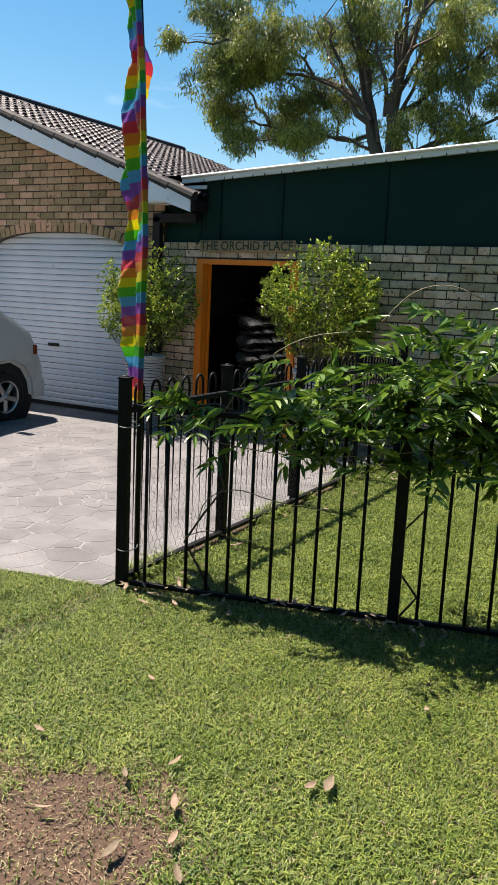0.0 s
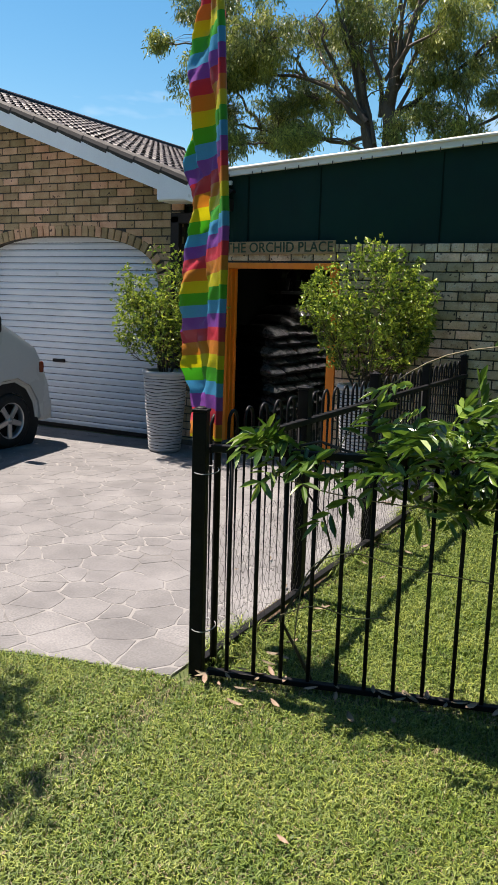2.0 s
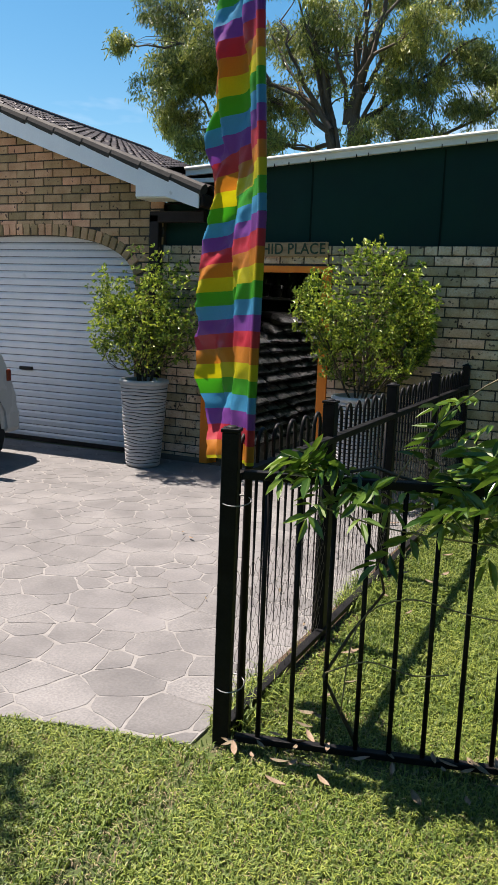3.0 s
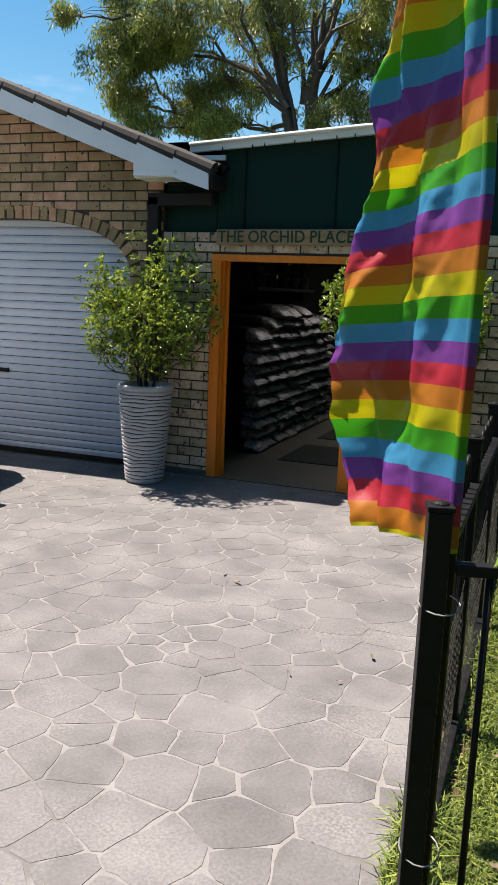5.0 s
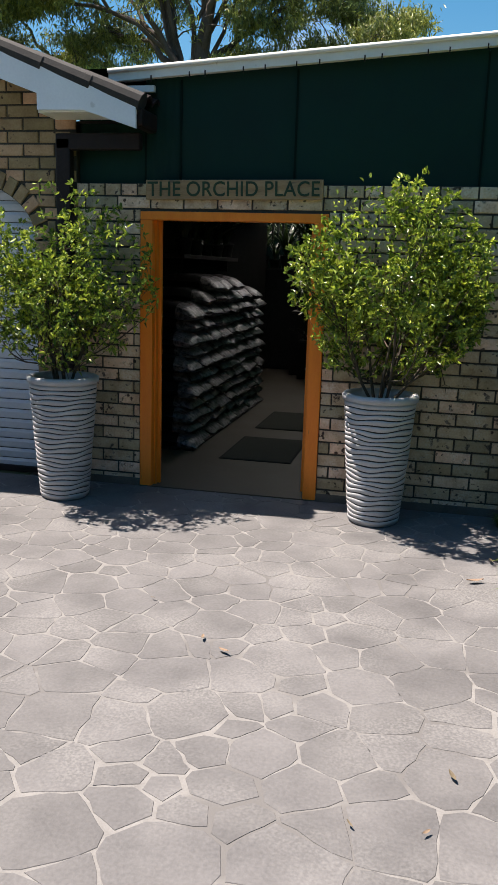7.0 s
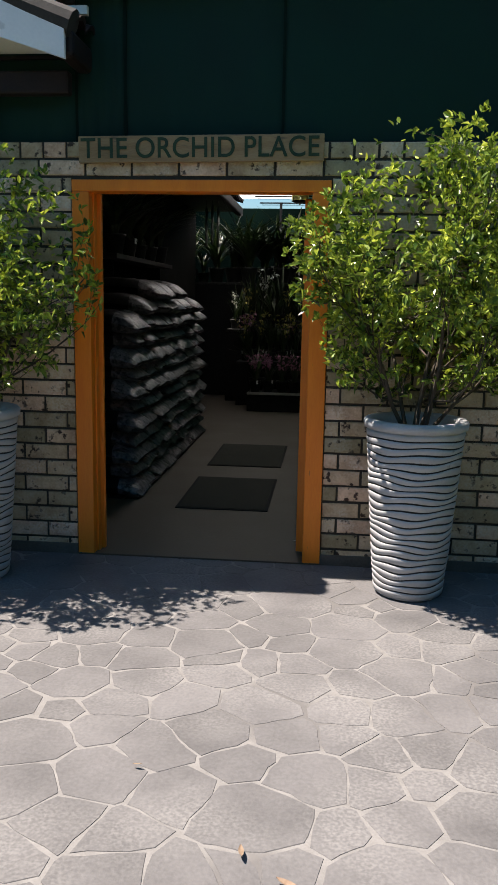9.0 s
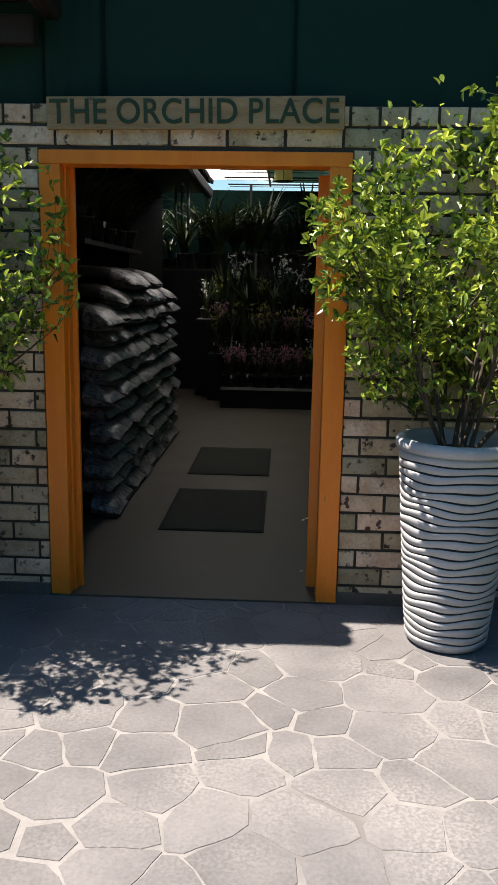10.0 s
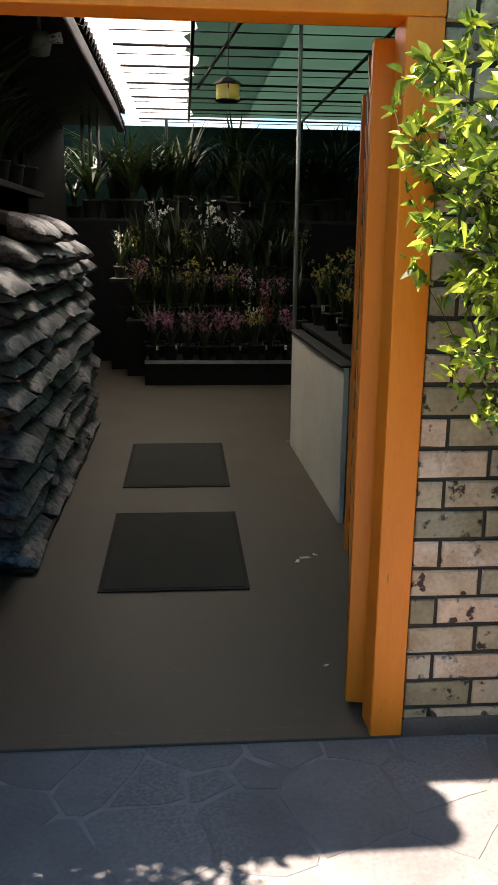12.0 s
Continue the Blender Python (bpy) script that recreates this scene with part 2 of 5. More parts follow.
PETAL_YELLOW = surf("yellow_petal", (0.256, 0.209, 0.038), (0.335, 0.307, 0.093), 20, 0.6, 0, 60, vary=0.3, island=True, translucent=0.3)
PETAL_RED = surf("red_petal", (0.167, 0.023, 0.023), (0.256, 0.065, 0.046), 20, 0.6, 0, 60, vary=0.3, island=True, translucent=0.3)
LABEL_CARD = surf("plant_label_card", (0.5, 0.5, 0.5), (0.75, 0.75, 0.74), 90, 0.6, 0, 60, spots=(0.1, 0.1, 0.1), spot_at=0.55, spot_scale=60)
CLEAR_ROOF = surf("milky_roof_sheet", (0.579, 0.579, 0.567), (0.612, 0.612, 0.599), 3, 0.4, 0.05, 60, translucent=0.95)
NET = surf("green_roof_net", (0.020, 0.050, 0.037), (0.029, 0.067, 0.050), 2, 0.8, 0.1, 200, translucent=0.35)
LAMP_GLASS = surf("amber_lamp_glass", (0.84, 0.78, 0.40), (0.92, 0.88, 0.60), 10, 0.2, 0, 60, translucent=0.9)
RAINBOW = [surf(nm + "_nylon", [c * 0.49 for c in col], [c * 0.58 for c in col], 5, 0.42, 0.12, 160, translucent=0.45) for nm, col in (
    ("red", (0.92, 0.05, 0.085)), ("orange", (0.97, 0.33, 0.03)), ("yellow", (0.97, 0.86, 0.015)),
    ("green", (0.07, 0.60, 0.025)), ("blue", (0.08, 0.52, 0.95)), ("violet", (0.38, 0.09, 0.55)))]
FOOTING = surf("dark_footing", (0.07, 0.062, 0.052), (0.13, 0.115, 0.098), 6, 0.9, 0.5, 80)
# Near-black colour carries the shop's deep shade on the house wall.
SHOP_WALL = surf("wall_in_shop_shade", (0.004, 0.004, 0.003), (0.008, 0.007, 0.006), 3, 0.8, 0.2, 80, spec=0.08)
SKY_BLOCK = surf("sky_block_green", (0.018, 0.030, 0.010), (0.05, 0.07, 0.022), 1.2, 0.9, 0.6, 6)
BROWN_BITS = surf("brown_litter", (0.042, 0.022, 0.012), (0.142, 0.092, 0.054), 9, 0.9, 0, 40, vary=0.6, island=True)
SIGN_GREEN = surf("sign_green_paint", (0.007, 0.025, 0.008), (0.016, 0.049, 0.014), 25, 0.6, 0.15, 90)


# ---- mesh helpers ----
def mesh_object(name, bm, material, parent=None, label="", smooth=False):
    data = bpy.data.meshes.new(name)
    if smooth:
        for f in bm.faces:
            f.smooth = True
    bm.to_mesh(data)
    bm.free()
    for m in material if isinstance(material, (list, tuple)) else [material]:
        data.materials.append(m)
    ob = new(name, data)
    if parent:
        ob.parent = parent
    if label:
        ob["label"] = label
    return ob


def part(name, bm, material, parent, label="", smooth=False):
    return mesh_object(name, bm, material, parent, label, smooth)


def thing(name, label, category, group="", kind="", at=(0, 0, 0)):
    ob = new(name)
    ob.empty_display_size = 0.1
    ob.location = at
    return tagged(ob, label, category, group, kind)


def box(bm, x0, x1, y0, y1, z0, z1, bevel=0.0, m=None):
    """A box between two corners, with its edges rounded by bevel."""
    r = bmesh.ops.create_cube(bm, size=1.0)
    vs = r["verts"]
    bmesh.ops.scale(bm, verts=vs, vec=(x1 - x0, y1 - y0, z1 - z0))
    bmesh.ops.translate(bm, verts=vs, vec=((x0 + x1) / 2, (y0 + y1) / 2, (z0 + z1) / 2))
    if bevel:
        es = list({e for v in vs for e in v.link_edges})
        g = bmesh.ops.bevel(bm, geom=es, offset=bevel, segments=2, affect="EDGES", profile=0.5)
        vs = list({v for f in g["faces"] for v in f.verts} | {v for v in vs if v.is_valid})
    if m is not None:
        bmesh.ops.transform(bm, matrix=m, verts=vs)
    return vs


def boxed(*args, **kw):
    bm = bmesh.new()
    box(bm, *args, **kw)
    return bm


def tube(bm, points, radii, sides=8, cap=True):
    """A round tube through points, with a radius at each."""
    pts = [Vector(p) for p in points]
    rings = []
    ref = Vector((0, 0, 1)) if abs((pts[-1] - pts[0]).normalized().z) < 0.9 else Vector((1, 0, 0))
    for i, p in enumerate(pts):
        d = (pts[min(i + 1, len(pts) - 1)] - pts[max(i - 1, 0)]).normalized()
        a = d.cross(ref).normalized()
        b = d.cross(a).normalized()
        r = radii[i] if isinstance(radii, (list, tuple)) else radii
        rings.append([bm.verts.new(p + (a * math.cos(k * 2 * math.pi / sides) + b * math.sin(k * 2 * math.pi / sides)) * r) for k in range(sides)])
    for r0, r1 in zip(rings, rings[1:]):
        for k in range(sides):
            bm.faces.new((r0[k], r0[(k + 1) % sides], r1[(k + 1) % sides], r1[k]))
    if cap:
        bm.faces.new(rings[0][::-1])
        bm.faces.new(rings[-1])
    return rings


def lathe(bm, profile, sides=40, wave=None):
    """A turned body from (radius, z) pairs; wave(angle, z) shifts a ring's z."""
    rings = []
    for r, z in profile:
        rings.append([bm.verts.new((r * math.cos(2 * math.pi * k / sides), r * math.sin(2 * math.pi * k / sides), z + (wave(2 * math.pi * k / sides, z) if wave else 0))) for k in range(sides)])
    for r0, r1 in zip(rings, rings[1:]):
        for k in range(sides):
            bm.faces.new((r0[k], r0[(k + 1) % sides], r1[(k + 1) % sides], r1[k]))
    return rings


def raw_mesh(name, verts, faces, material, parent=None, label="", smooth=False):
    """A mesh from arrays of vertices and of equal-sided faces."""
    verts, faces = np.asarray(verts, dtype=np.float32), np.asarray(faces, dtype=np.int32)
    data = bpy.data.meshes.new(name)
    n, k = faces.shape
    data.vertices.add(len(verts))
    data.vertices.foreach_set("co", verts.ravel())
    data.loops.add(n * k)
    data.loops.foreach_set("vertex_index", faces.ravel())
    data.polygons.add(n)
    data.polygons.foreach_set("loop_start", np.arange(0, n * k, k, dtype=np.int32))
    data.polygons.foreach_set("use_smooth", np.full(n, smooth))
    data.update(calc_edges=True)
    data.materials.append(material)
    ob = new(name, data)
    if parent:
        ob.parent = parent
    if label:
        ob["label"] = label
    return ob


# ---- ground ----
bm = bmesh.new()
bmesh.ops.create_grid(bm, x_segments=8, y_segments=8, size=400)
tagged(mesh_object("ground", bm, SOIL), "mown green lawn ground running to the horizon", "lawn", kind="structure").location = (0, 0, -0.012)

# plain tall unseen walls, added on the street side and right to cut sky light
tagged(mesh_object("wall_behind", boxed(-26.0, 18.0, -8.6, -8.0, 0, 6.5, bevel=0.2), SKY_BLOCK), "unseen plain dark green wall added behind to cut sky light", "hedge wall", kind="structure")
tagged(mesh_object("wall_beside", boxed(9.0, 9.6, -7.9, 30.0, 0, 6.0, bevel=0.2), SKY_BLOCK), "unseen plain dark green wall added at the right to cut sky light", "hedge wall", kind="structure")
rng = np.random.default_rng(7)
WALL = 9.40


def drive_edge(x):
    """Where the lawn meets the paving, ahead of the walker."""
    return 4.70 + 0.29 * (x + 2.79) + 0.03 * math.sin(x * 3.1)


# ---- paving ----
def clip(poly, px, py, nx, ny):
    """The part of a polygon on the inner side of a line."""
    out = []
    for (ax, ay), (bx, by) in zip(poly, poly[1:] + poly[:1]):
        da, db = (ax - px) * nx + (ay - py) * ny, (bx - px) * nx + (by - py) * ny
        if da <= 0:
            out.append((ax, ay))
        if da * db < 0:
            s = da / (da - db)
            out.append((ax + (bx - ax) * s, ay + (by - ay) * s))
    return out


bm = bmesh.new()
edge_x = [-13.0, -11, -9, -7.5, -6, -5, -4.2, -3.7, -3.3, -3.0, -2.86]
low = [(x, drive_edge(x)) for x in edge_x]
outline = low + [(-2.86, 9.405), (-13.0, 9.405)]
top = [bm.verts.new((x, y, 0.0)) for x, y in outline]
face = bm.faces.new(top)
bmesh.ops.extrude_face_region(bm, geom=[face])
bmesh.ops.translate(bm, verts=top, vec=(0, 0, -0.06))
bmesh.ops.recalc_face_normals(bm, faces=bm.faces)
pavement = tagged(mesh_object("pavement", bm, GROUT), "grey stamped crazy paving driveway with pale joints", "driveway", kind="structure")

seeds, tries = [], 0
while tries < 11000:
    tries += 1
    x, y, own = rng.uniform(-8.6, -2.5), rng.uniform(3.0, 9.7), rng.uniform(0.105, 0.245)
    if all((x - a) ** 2 + (y - b) ** 2 > ((own + c) / 2) ** 2 for a, b, c in seeds):
        seeds.append((x, y, own))
seeds.sort(key=lambda s: abs(s[0] + 4.0) + 0.45 * abs(s[1] - 7.2))
slabs, rest_v, rest_f = 0, [], []


def stone(poly):
    """One flat slab with a worn, wavering rim, a little above the joints."""
    cx, cy = sum(p[0] for p in poly) / len(poly), sum(p[1] for p in poly) / len(poly)
    ring = []
    for (ax, ay), (bx, by) in zip(poly, poly[1:] + poly[:1]):
        n = 1 if math.hypot(bx - ax, by - ay) < 0.14 else 4
        for i in range(n):
            s = (i + (0.16 if i == 0 else 0)) / n
            w = 0.032 * noise.noise(Vector((ax * 9 + s * 3, ay * 9, i)))
            ring.append((ax + (bx - ax) * s - (by - ay) * w * 2, ay + (by - ay) * s + (bx - ax) * w * 2))
    b = bmesh.new()
    up = [b.verts.new((x - cx, y - cy, 0.002)) for x, y in ring]
    rim = [b.verts.new(((x - cx) * 1.012, (y - cy) * 1.012, 0.0004)) for x, y in ring]
    b.faces.new(up)
    for i in range(len(up)):
        j = (i + 1) % len(up)
        b.faces.new((up[j], up[i], rim[i], rim[j]))
    return b, cx, cy


for x, y, own in seeds:
    poly = [(x - 0.8, y - 0.8), (x + 0.8, y - 0.8), (x + 0.8, y + 0.8), (x - 0.8, y + 0.8)]
    for a, b, c in seeds:
        d = math.hypot(a - x, b - y)
        if 0 < d < 1.1:
            gap = 0.0046
            half = min(max(d / 2 + (own * own - c * c) / (4.5 * d), 0.22 * d), 0.78 * d)
            ux, uy = (a - x) / d, (b - y) / d
            poly = clip(poly, x + ux * (half - gap), y + uy * (half - gap), ux, uy)
    poly = clip(poly, 0, 9.395, 0, 1)
    poly = clip(poly, -2.865, 0, 1, 0)
    ex = max(-9.5, min(-2.75, x))
    poly = clip(poly, ex, drive_edge(ex), 0.27, -0.96)
    if len(poly) > 2 and abs(sum(a[0] * b[1] - b[0] * a[1] for a, b in zip(poly, poly[1:] + poly[:1]))) > 0.01:
        b, cx, cy = stone(poly)
        if slabs < 300:
            part("paving_stone", b, STONE, pavement).location = (cx, cy, 0)
            slabs += 1
        else:
            b.verts.index_update()
            base = len(rest_v)
            rest_v += [(v.co.x + cx, v.co.y + cy, v.co.z) for v in b.verts]
            rest_f += [[base + v.index for v in f.verts] for f in b.faces]
            b.free()
if rest_v:
    data = bpy.data.meshes.new("paving_rest")
    data.from_pydata(rest_v, [], rest_f)
    data.materials.append(STONE)
    ob = tagged(new("paving_rest", data), kind="stuff")
    ob.parent = pavement

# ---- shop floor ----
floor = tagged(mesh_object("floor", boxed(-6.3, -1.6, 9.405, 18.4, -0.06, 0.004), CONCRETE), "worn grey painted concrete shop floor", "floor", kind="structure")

# ---- brick walls ----
ARCH_X, ARCH_A, ARCH_Z, ARCH_B = -7.565, 1.365, 1.70, 0.55


def arch(x, grow=0.0):
    """Height of the garage opening's head at x, grown outwards by grow."""
    u = abs(x - ARCH_X) / (ARCH_A + grow)
    return 0 if u >= 1 else ARCH_Z + (ARCH_B + grow) * (1 - u ** 2.6) ** (1 / 2.6)


def wall_panel(name, label, outline, holes_from, depth=0.11):
    """A wall slab of mortar behind the bricks: columns between a lower and an upper line."""
    bm = bmesh.new()
    for (x0, lo0, hi0), (x1, lo1, hi1) in zip(outline, outline[1:]):
        if hi0 - lo0 < 0.002 and hi1 - lo1 < 0.002:
            continue
        q = [(x0, lo0), (x1, lo1), (x1, hi1), (x0, hi0)]
        f = [bm.verts.new((x, holes_from, z)) for x, z in q]
        k = [bm.verts.new((x, holes_from + depth, z)) for x, z in q]
        bm.faces.new(f)
        bm.faces.new(k[::-1])
        for i in range(4):
            j = (i + 1) % 4
            bm.faces.new((f[j], f[i], k[i], k[j]))
    bmesh.ops.remove_doubles(bm, verts=bm.verts, dist=0.0005)
    bmesh.ops.recalc_face_normals(bm, faces=bm.faces)
    return tagged(mesh_object(name, bm, MORTAR), label, "wall", kind="structure")


def brick_mesh(name, w, h, material, seed):
    """A brick's face with chipped, slightly uneven arrises, on its wall."""
    r = random.Random(seed)
    b = bmesh.new()
    j = lambda s: r.uniform(-s, s)
    back = [b.verts.new((x * w / 2, 0.012, z * h / 2)) for x, z in ((-1, -1), (1, -1), (1, 1), (-1, 1))]
    mid = [b.verts.new((x * w / 2 + j(0.0015), -0.001, z * h / 2 + j(0.0015))) for x, z in ((-1, -1), (1, -1), (1, 1), (-1, 1))]
    front = [b.verts.new((x * (w / 2 - 0.0045) + j(0.002), -0.005 + j(0.0012), z * (h / 2 - 0.0045) + j(0.002))) for x, z in ((-1, -1), (1, -1), (1, 1), (-1, 1))]
    b.faces.new(front)
    for lo, hi in ((back, mid), (mid, front)):
        for i in range(4):
            k = (i + 1) % 4
            b.faces.new((lo[i], lo[k], hi[k], hi[i]))
    data = bpy.data.meshes.new(name)
    b.to_mesh(data)
    b.free()
    data.materials.append(material)
    return data


front_wall = wall_panel("wall_front", "cream brick shop front wall with dark mortar joints",
                        [(-5.875, 0, 2.15), (-5.40, 0, 2.15), (-5.40, 1.965, 2.15), (-4.091, 1.965, 2.15), (-4.091, 0, 2.15), (3.0, 0, 2.15)], WALL + 0.004)
barge_z = lambda x: 2.62 + (x + 5.33) * (4.487 - 2.62) / (-10.52 + 5.33)
cols = [(-11.5, 0, 2.4), (-10.6, 0, 4.3)] + [(x, 0, barge_z(x) - 0.16) for x in (-10.4, -9.4, -8.932)]
cols += [(x, arch(x), barge_z(x) - 0.16) for x in [ARCH_X + ARCH_A * math.sin(a * math.pi / 40) for a in range(-20, 21)][1:-1]]
cols += [(-6.199, 0, barge_z(-6.199) - 0.16), (-6.0, 0, barge_z(-6.0) - 0.16), (-5.876, 0, 2.50)]
garage_wall = wall_panel("wall_garage", "tan brick garage gable wall", cols, WALL + 0.004)

COURSE, LONG = 0.086, 0.24
front_spans, garage_spans = [], []


def course_spans(x0, x1, cuts, z, offset, out, unit=LONG):
    """Bricks of one course between x0 and x1, leaving out the cuts."""
    x = x0 - offset
    while x < x1 - 0.02:
        a, b = max(x, x0), min(x + unit - 0.012, x1)
        pieces = [(a, b)]
        for c0, c1 in cuts:
            nxt = []
            for p, q in pieces:
                if q <= c0 or p >= c1:
                    nxt.append((p, q))
                else:
                    if c0 - p > 0.03:
                        nxt.append((p, c0 - 0.006))
                    if q - c1 > 0.03:
                        nxt.append((c1 + 0.006, q))
            pieces = nxt
        out.extend((p, q, z) for p, q in pieces if q - p > 0.03)
        x += unit


for row in range(25):
    z = row * COURSE + COURSE / 2 + 0.002
    if row == 24:
        course_spans(-5.87, 1.2, [], z, 0.03, front_spans, 0.12)
    else:
        cuts = [(-5.40, -4.091)] if row < 23 else []
        course_spans(-5.87, 1.2, cuts, z, 0.055 + 0.12 * (row % 2), front_spans)
for row in range(48):
    z = row * COURSE + COURSE / 2 + 0.002
    hi = z + COURSE / 2
    right = min(-5.88, -5.33 - (hi + 0.10 - 2.62) / 0.3597) if hi > 2.44 else -5.88
    left = -9.7
    if right - left < 0.1:
        continue
    half = 0.0
    for k in range(0, 140):
        x = ARCH_X + k * 0.0105
        if arch(x, 0.118) > z + COURSE * 0.12:
            half = k * 0.0105
    if 0 < z < ARCH_Z - 0.05:
        half = ARCH_A
    course_spans(left, right, [(ARCH_X - half, ARCH_X + half)] if half else [], z, 0.05 + 0.12 * (row % 2), garage_spans)


def lay(spans, wall, material, rest_material, limit, near):
    """Bricks as parts of their wall; the ones farthest from the way in are joined."""
    full = [brick_mesh("brick", LONG - 0.012, COURSE - 0.013, material, s) for s in range(5)]
    spans = sorted(spans, key=lambda s: abs((s[0] + s[1]) / 2 - near[0]) + 0.6 * abs(s[2] - near[1]))
    r = random.Random(3)
    joined_v, joined_f = [], []
    for i, (p, q, z) in enumerate(spans):
        w = q - p
        if i < limit:
            ob = new("brick", full[r.randrange(5)])
            ob.parent = wall
            ob.location = ((p + q) / 2, WALL + r.uniform(-0.0015, 0.0015), z + r.uniform(-0.0012, 0.0012))
            ob.scale = (w / (LONG - 0.012), 1, 1)
            ob.rotation_euler = (0, r.uniform(-0.006, 0.006), 0)
        else:
            m = full[r.randrange(5)]
            base = len(joined_v)
            joined_v += [((p + q) / 2 + v.co.x * w / (LONG - 0.012), WALL + v.co.y, z + v.co.z) for v in m.vertices]
            joined_f += [[base + k for k in poly.vertices] for poly in m.polygons]
    if joined_v:
        tagged(raw_mesh("brickwork", joined_v, joined_f, rest_material, wall), kind="stuff")


lay(front_spans, front_wall, BRICK, BRICK_REST, 300, (-4.0, 0.9))
lay(garage_spans, garage_wall, TAN_BRICK, TAN_REST, 300, (-7.0, 3.0))

# soldier bricks round the garage arch
vous = brick_mesh("arch_brick", 0.078, 0.115, TAN_BRICK, 11)
pts, steps = [], 900
for k in range(steps + 1):
    a = math.pi * k / steps
    c, s = math.cos(a), math.sin(a)
    x = ARCH_X - ARCH_A * math.copysign(abs(c) ** (2 / 2.6), c)
    pts.append((x, ARCH_Z + ARCH_B * abs(s) ** (2 / 2.6)))
run, last = 0.0, 0.0
for (x0, z0), (x1, z1) in zip(pts, pts[1:]):
    run += math.hypot(x1 - x0, z1 - z0)
    if run - last >= 0.088:
        last = run
        t = math.atan2(z1 - z0, x1 - x0)
        ob = new("arch_brick", vous)
        ob.parent = garage_wall
        ob.matrix_local = pose(x0 - math.sin(t) * 0.062, WALL - 0.007, z0 + math.cos(t) * 0.062) @ Matrix.Rotation(-t, 4, "Y")

# rendered footing under the bricks
for x0, x1 in ((-5.87, -5.402), (-4.089, 2.9)):
    tagged(mesh_object("trim", boxed(x0, x1, 9.386, 9.403, -0.02, 0.058, bevel=0.003), FOOTING), "dark rendered footing under the brick wall", "footing", kind="structure")

# ---- garage roller door ----
door = thing("garage_door", "closed white ribbed steel roller door", "garage door", kind="structure", at=(-7.565, 9.50, 0))
z, n = 0.03, 0
while z < 2.3:
    h = 0.077
    x0, x1 = -1.40, 1.40
    b = bmesh.new()
    prof = [(0.0, 0.0), (-0.010, 0.006), (-0.012, 0.05), (-0.004, 0.066), (0.0, 0.0725)]
    for s in (0, 1):
        for y, dz in prof:
            b.verts.new((x0 if s == 0 else x1, y, z + dz))
    b.verts.ensure_lookup_table()
    for i in range(4):
        b.faces.new((b.verts[i], b.verts[5 + i], b.verts[6 + i], b.verts[i + 1]))
    part("slat", b, DOOR_SHEET, door)
    z += h
    n += 1
part("backing", boxed(-1.42, 1.42, 0.006, 0.03, 0.0, 2.35), DARKBROWN, door)
part("bottom_rail", boxed(-1.40, 1.40, -0.03, 0.004, 0.0, 0.05, bevel=0.006), DARKBROWN, door, "dark rubber bottom rail")
part("handle", boxed(-0.20, -0.02, -0.035, -0.012, 0.79, 0.83, bevel=0.006), BLACK, door, "black lift handle")

# ---- tiled gable roof ----
RX0, RZ0, RX1, RZ1 = -5.33, 2.62, -10.52, 4.487
slope = math.atan2(RZ1 - RZ0, RX0 - RX1)
roof = thing("house_roof", "dark brown concrete tiled gable roof with white barge board", "roof", kind="structure", at=(RX0, 9.1, RZ0))


def prism(bm, pts, y0, y1):
    """A slab with a polygon outline in x and z, between y0 and y1."""
    f = [bm.verts.new((x, y0, z)) for x, z in pts]
    k = [bm.verts.new((x, y1, z)) for x, z in pts]
    bm.faces.new(f)
    bm.faces.new(k[::-1])
    for i in range(len(pts)):
        j = (i + 1) % len(pts)
        bm.faces.new((f[j], f[i], k[i], k[j]))
    bmesh.ops.recalc_face_normals(bm, faces=bm.faces)


bm = bmesh.new()
prism(bm, [(0.0, -0.02), (RX1 - RX0, RZ1 - RZ0 - 0.02), (RX1 - RX0, RZ1 - RZ0 - 0.07), (0.0, -0.07)], 0.03, 7.4)
part("roof_deck", bm, DARKBROWN, roof)
bm = bmesh.new()
prism(bm, [(RX1 - RX0, RZ1 - RZ0 - 0.02), (-9.6, 0.2), (-9.6, 0.15), (RX1 - RX0, RZ1 - RZ0 - 0.07)], 0.03, 7.4)
part("roof_deck", bm, DARKBROWN, roof)
bm = bmesh.new()
lowline = lambda x: barge_z(x + RX0) - RZ0 - 0.185
prism(bm, [(0.0, 0.0), (RX1 - RX0, RZ1 - RZ0), (RX1 - RX0, RZ1 - RZ0 - 0.185), (-0.686, lowline(-0.686)), (-0.686, -0.04), (-0.36, -0.045), (0.0, -0.16)], 0.0, 0.022)
part("barge_board", bm, WHITE_PAINT, roof, "white painted barge board")
bm = bmesh.new()
box(bm, -0.69, -0.03, 0.024, 0.30, -0.055, -0.04)
part("soffit", bm, CREAM_GUTTER, roof, "pale eave soffit")
bm = bmesh.new()
box(bm, -0.05, 0.03, 0.04, 7.38, -0.14, -0.02, bevel=0.02)
part("eave_gutter", bm, DARKBROWN, roof, "dark brown eave gutter")
bm = bmesh.new()
box(bm, -0.60, 0.0, 0.32, 7.38, -0.075, -0.06)
part("eave_soffit", bm, DARKBROWN, roof)


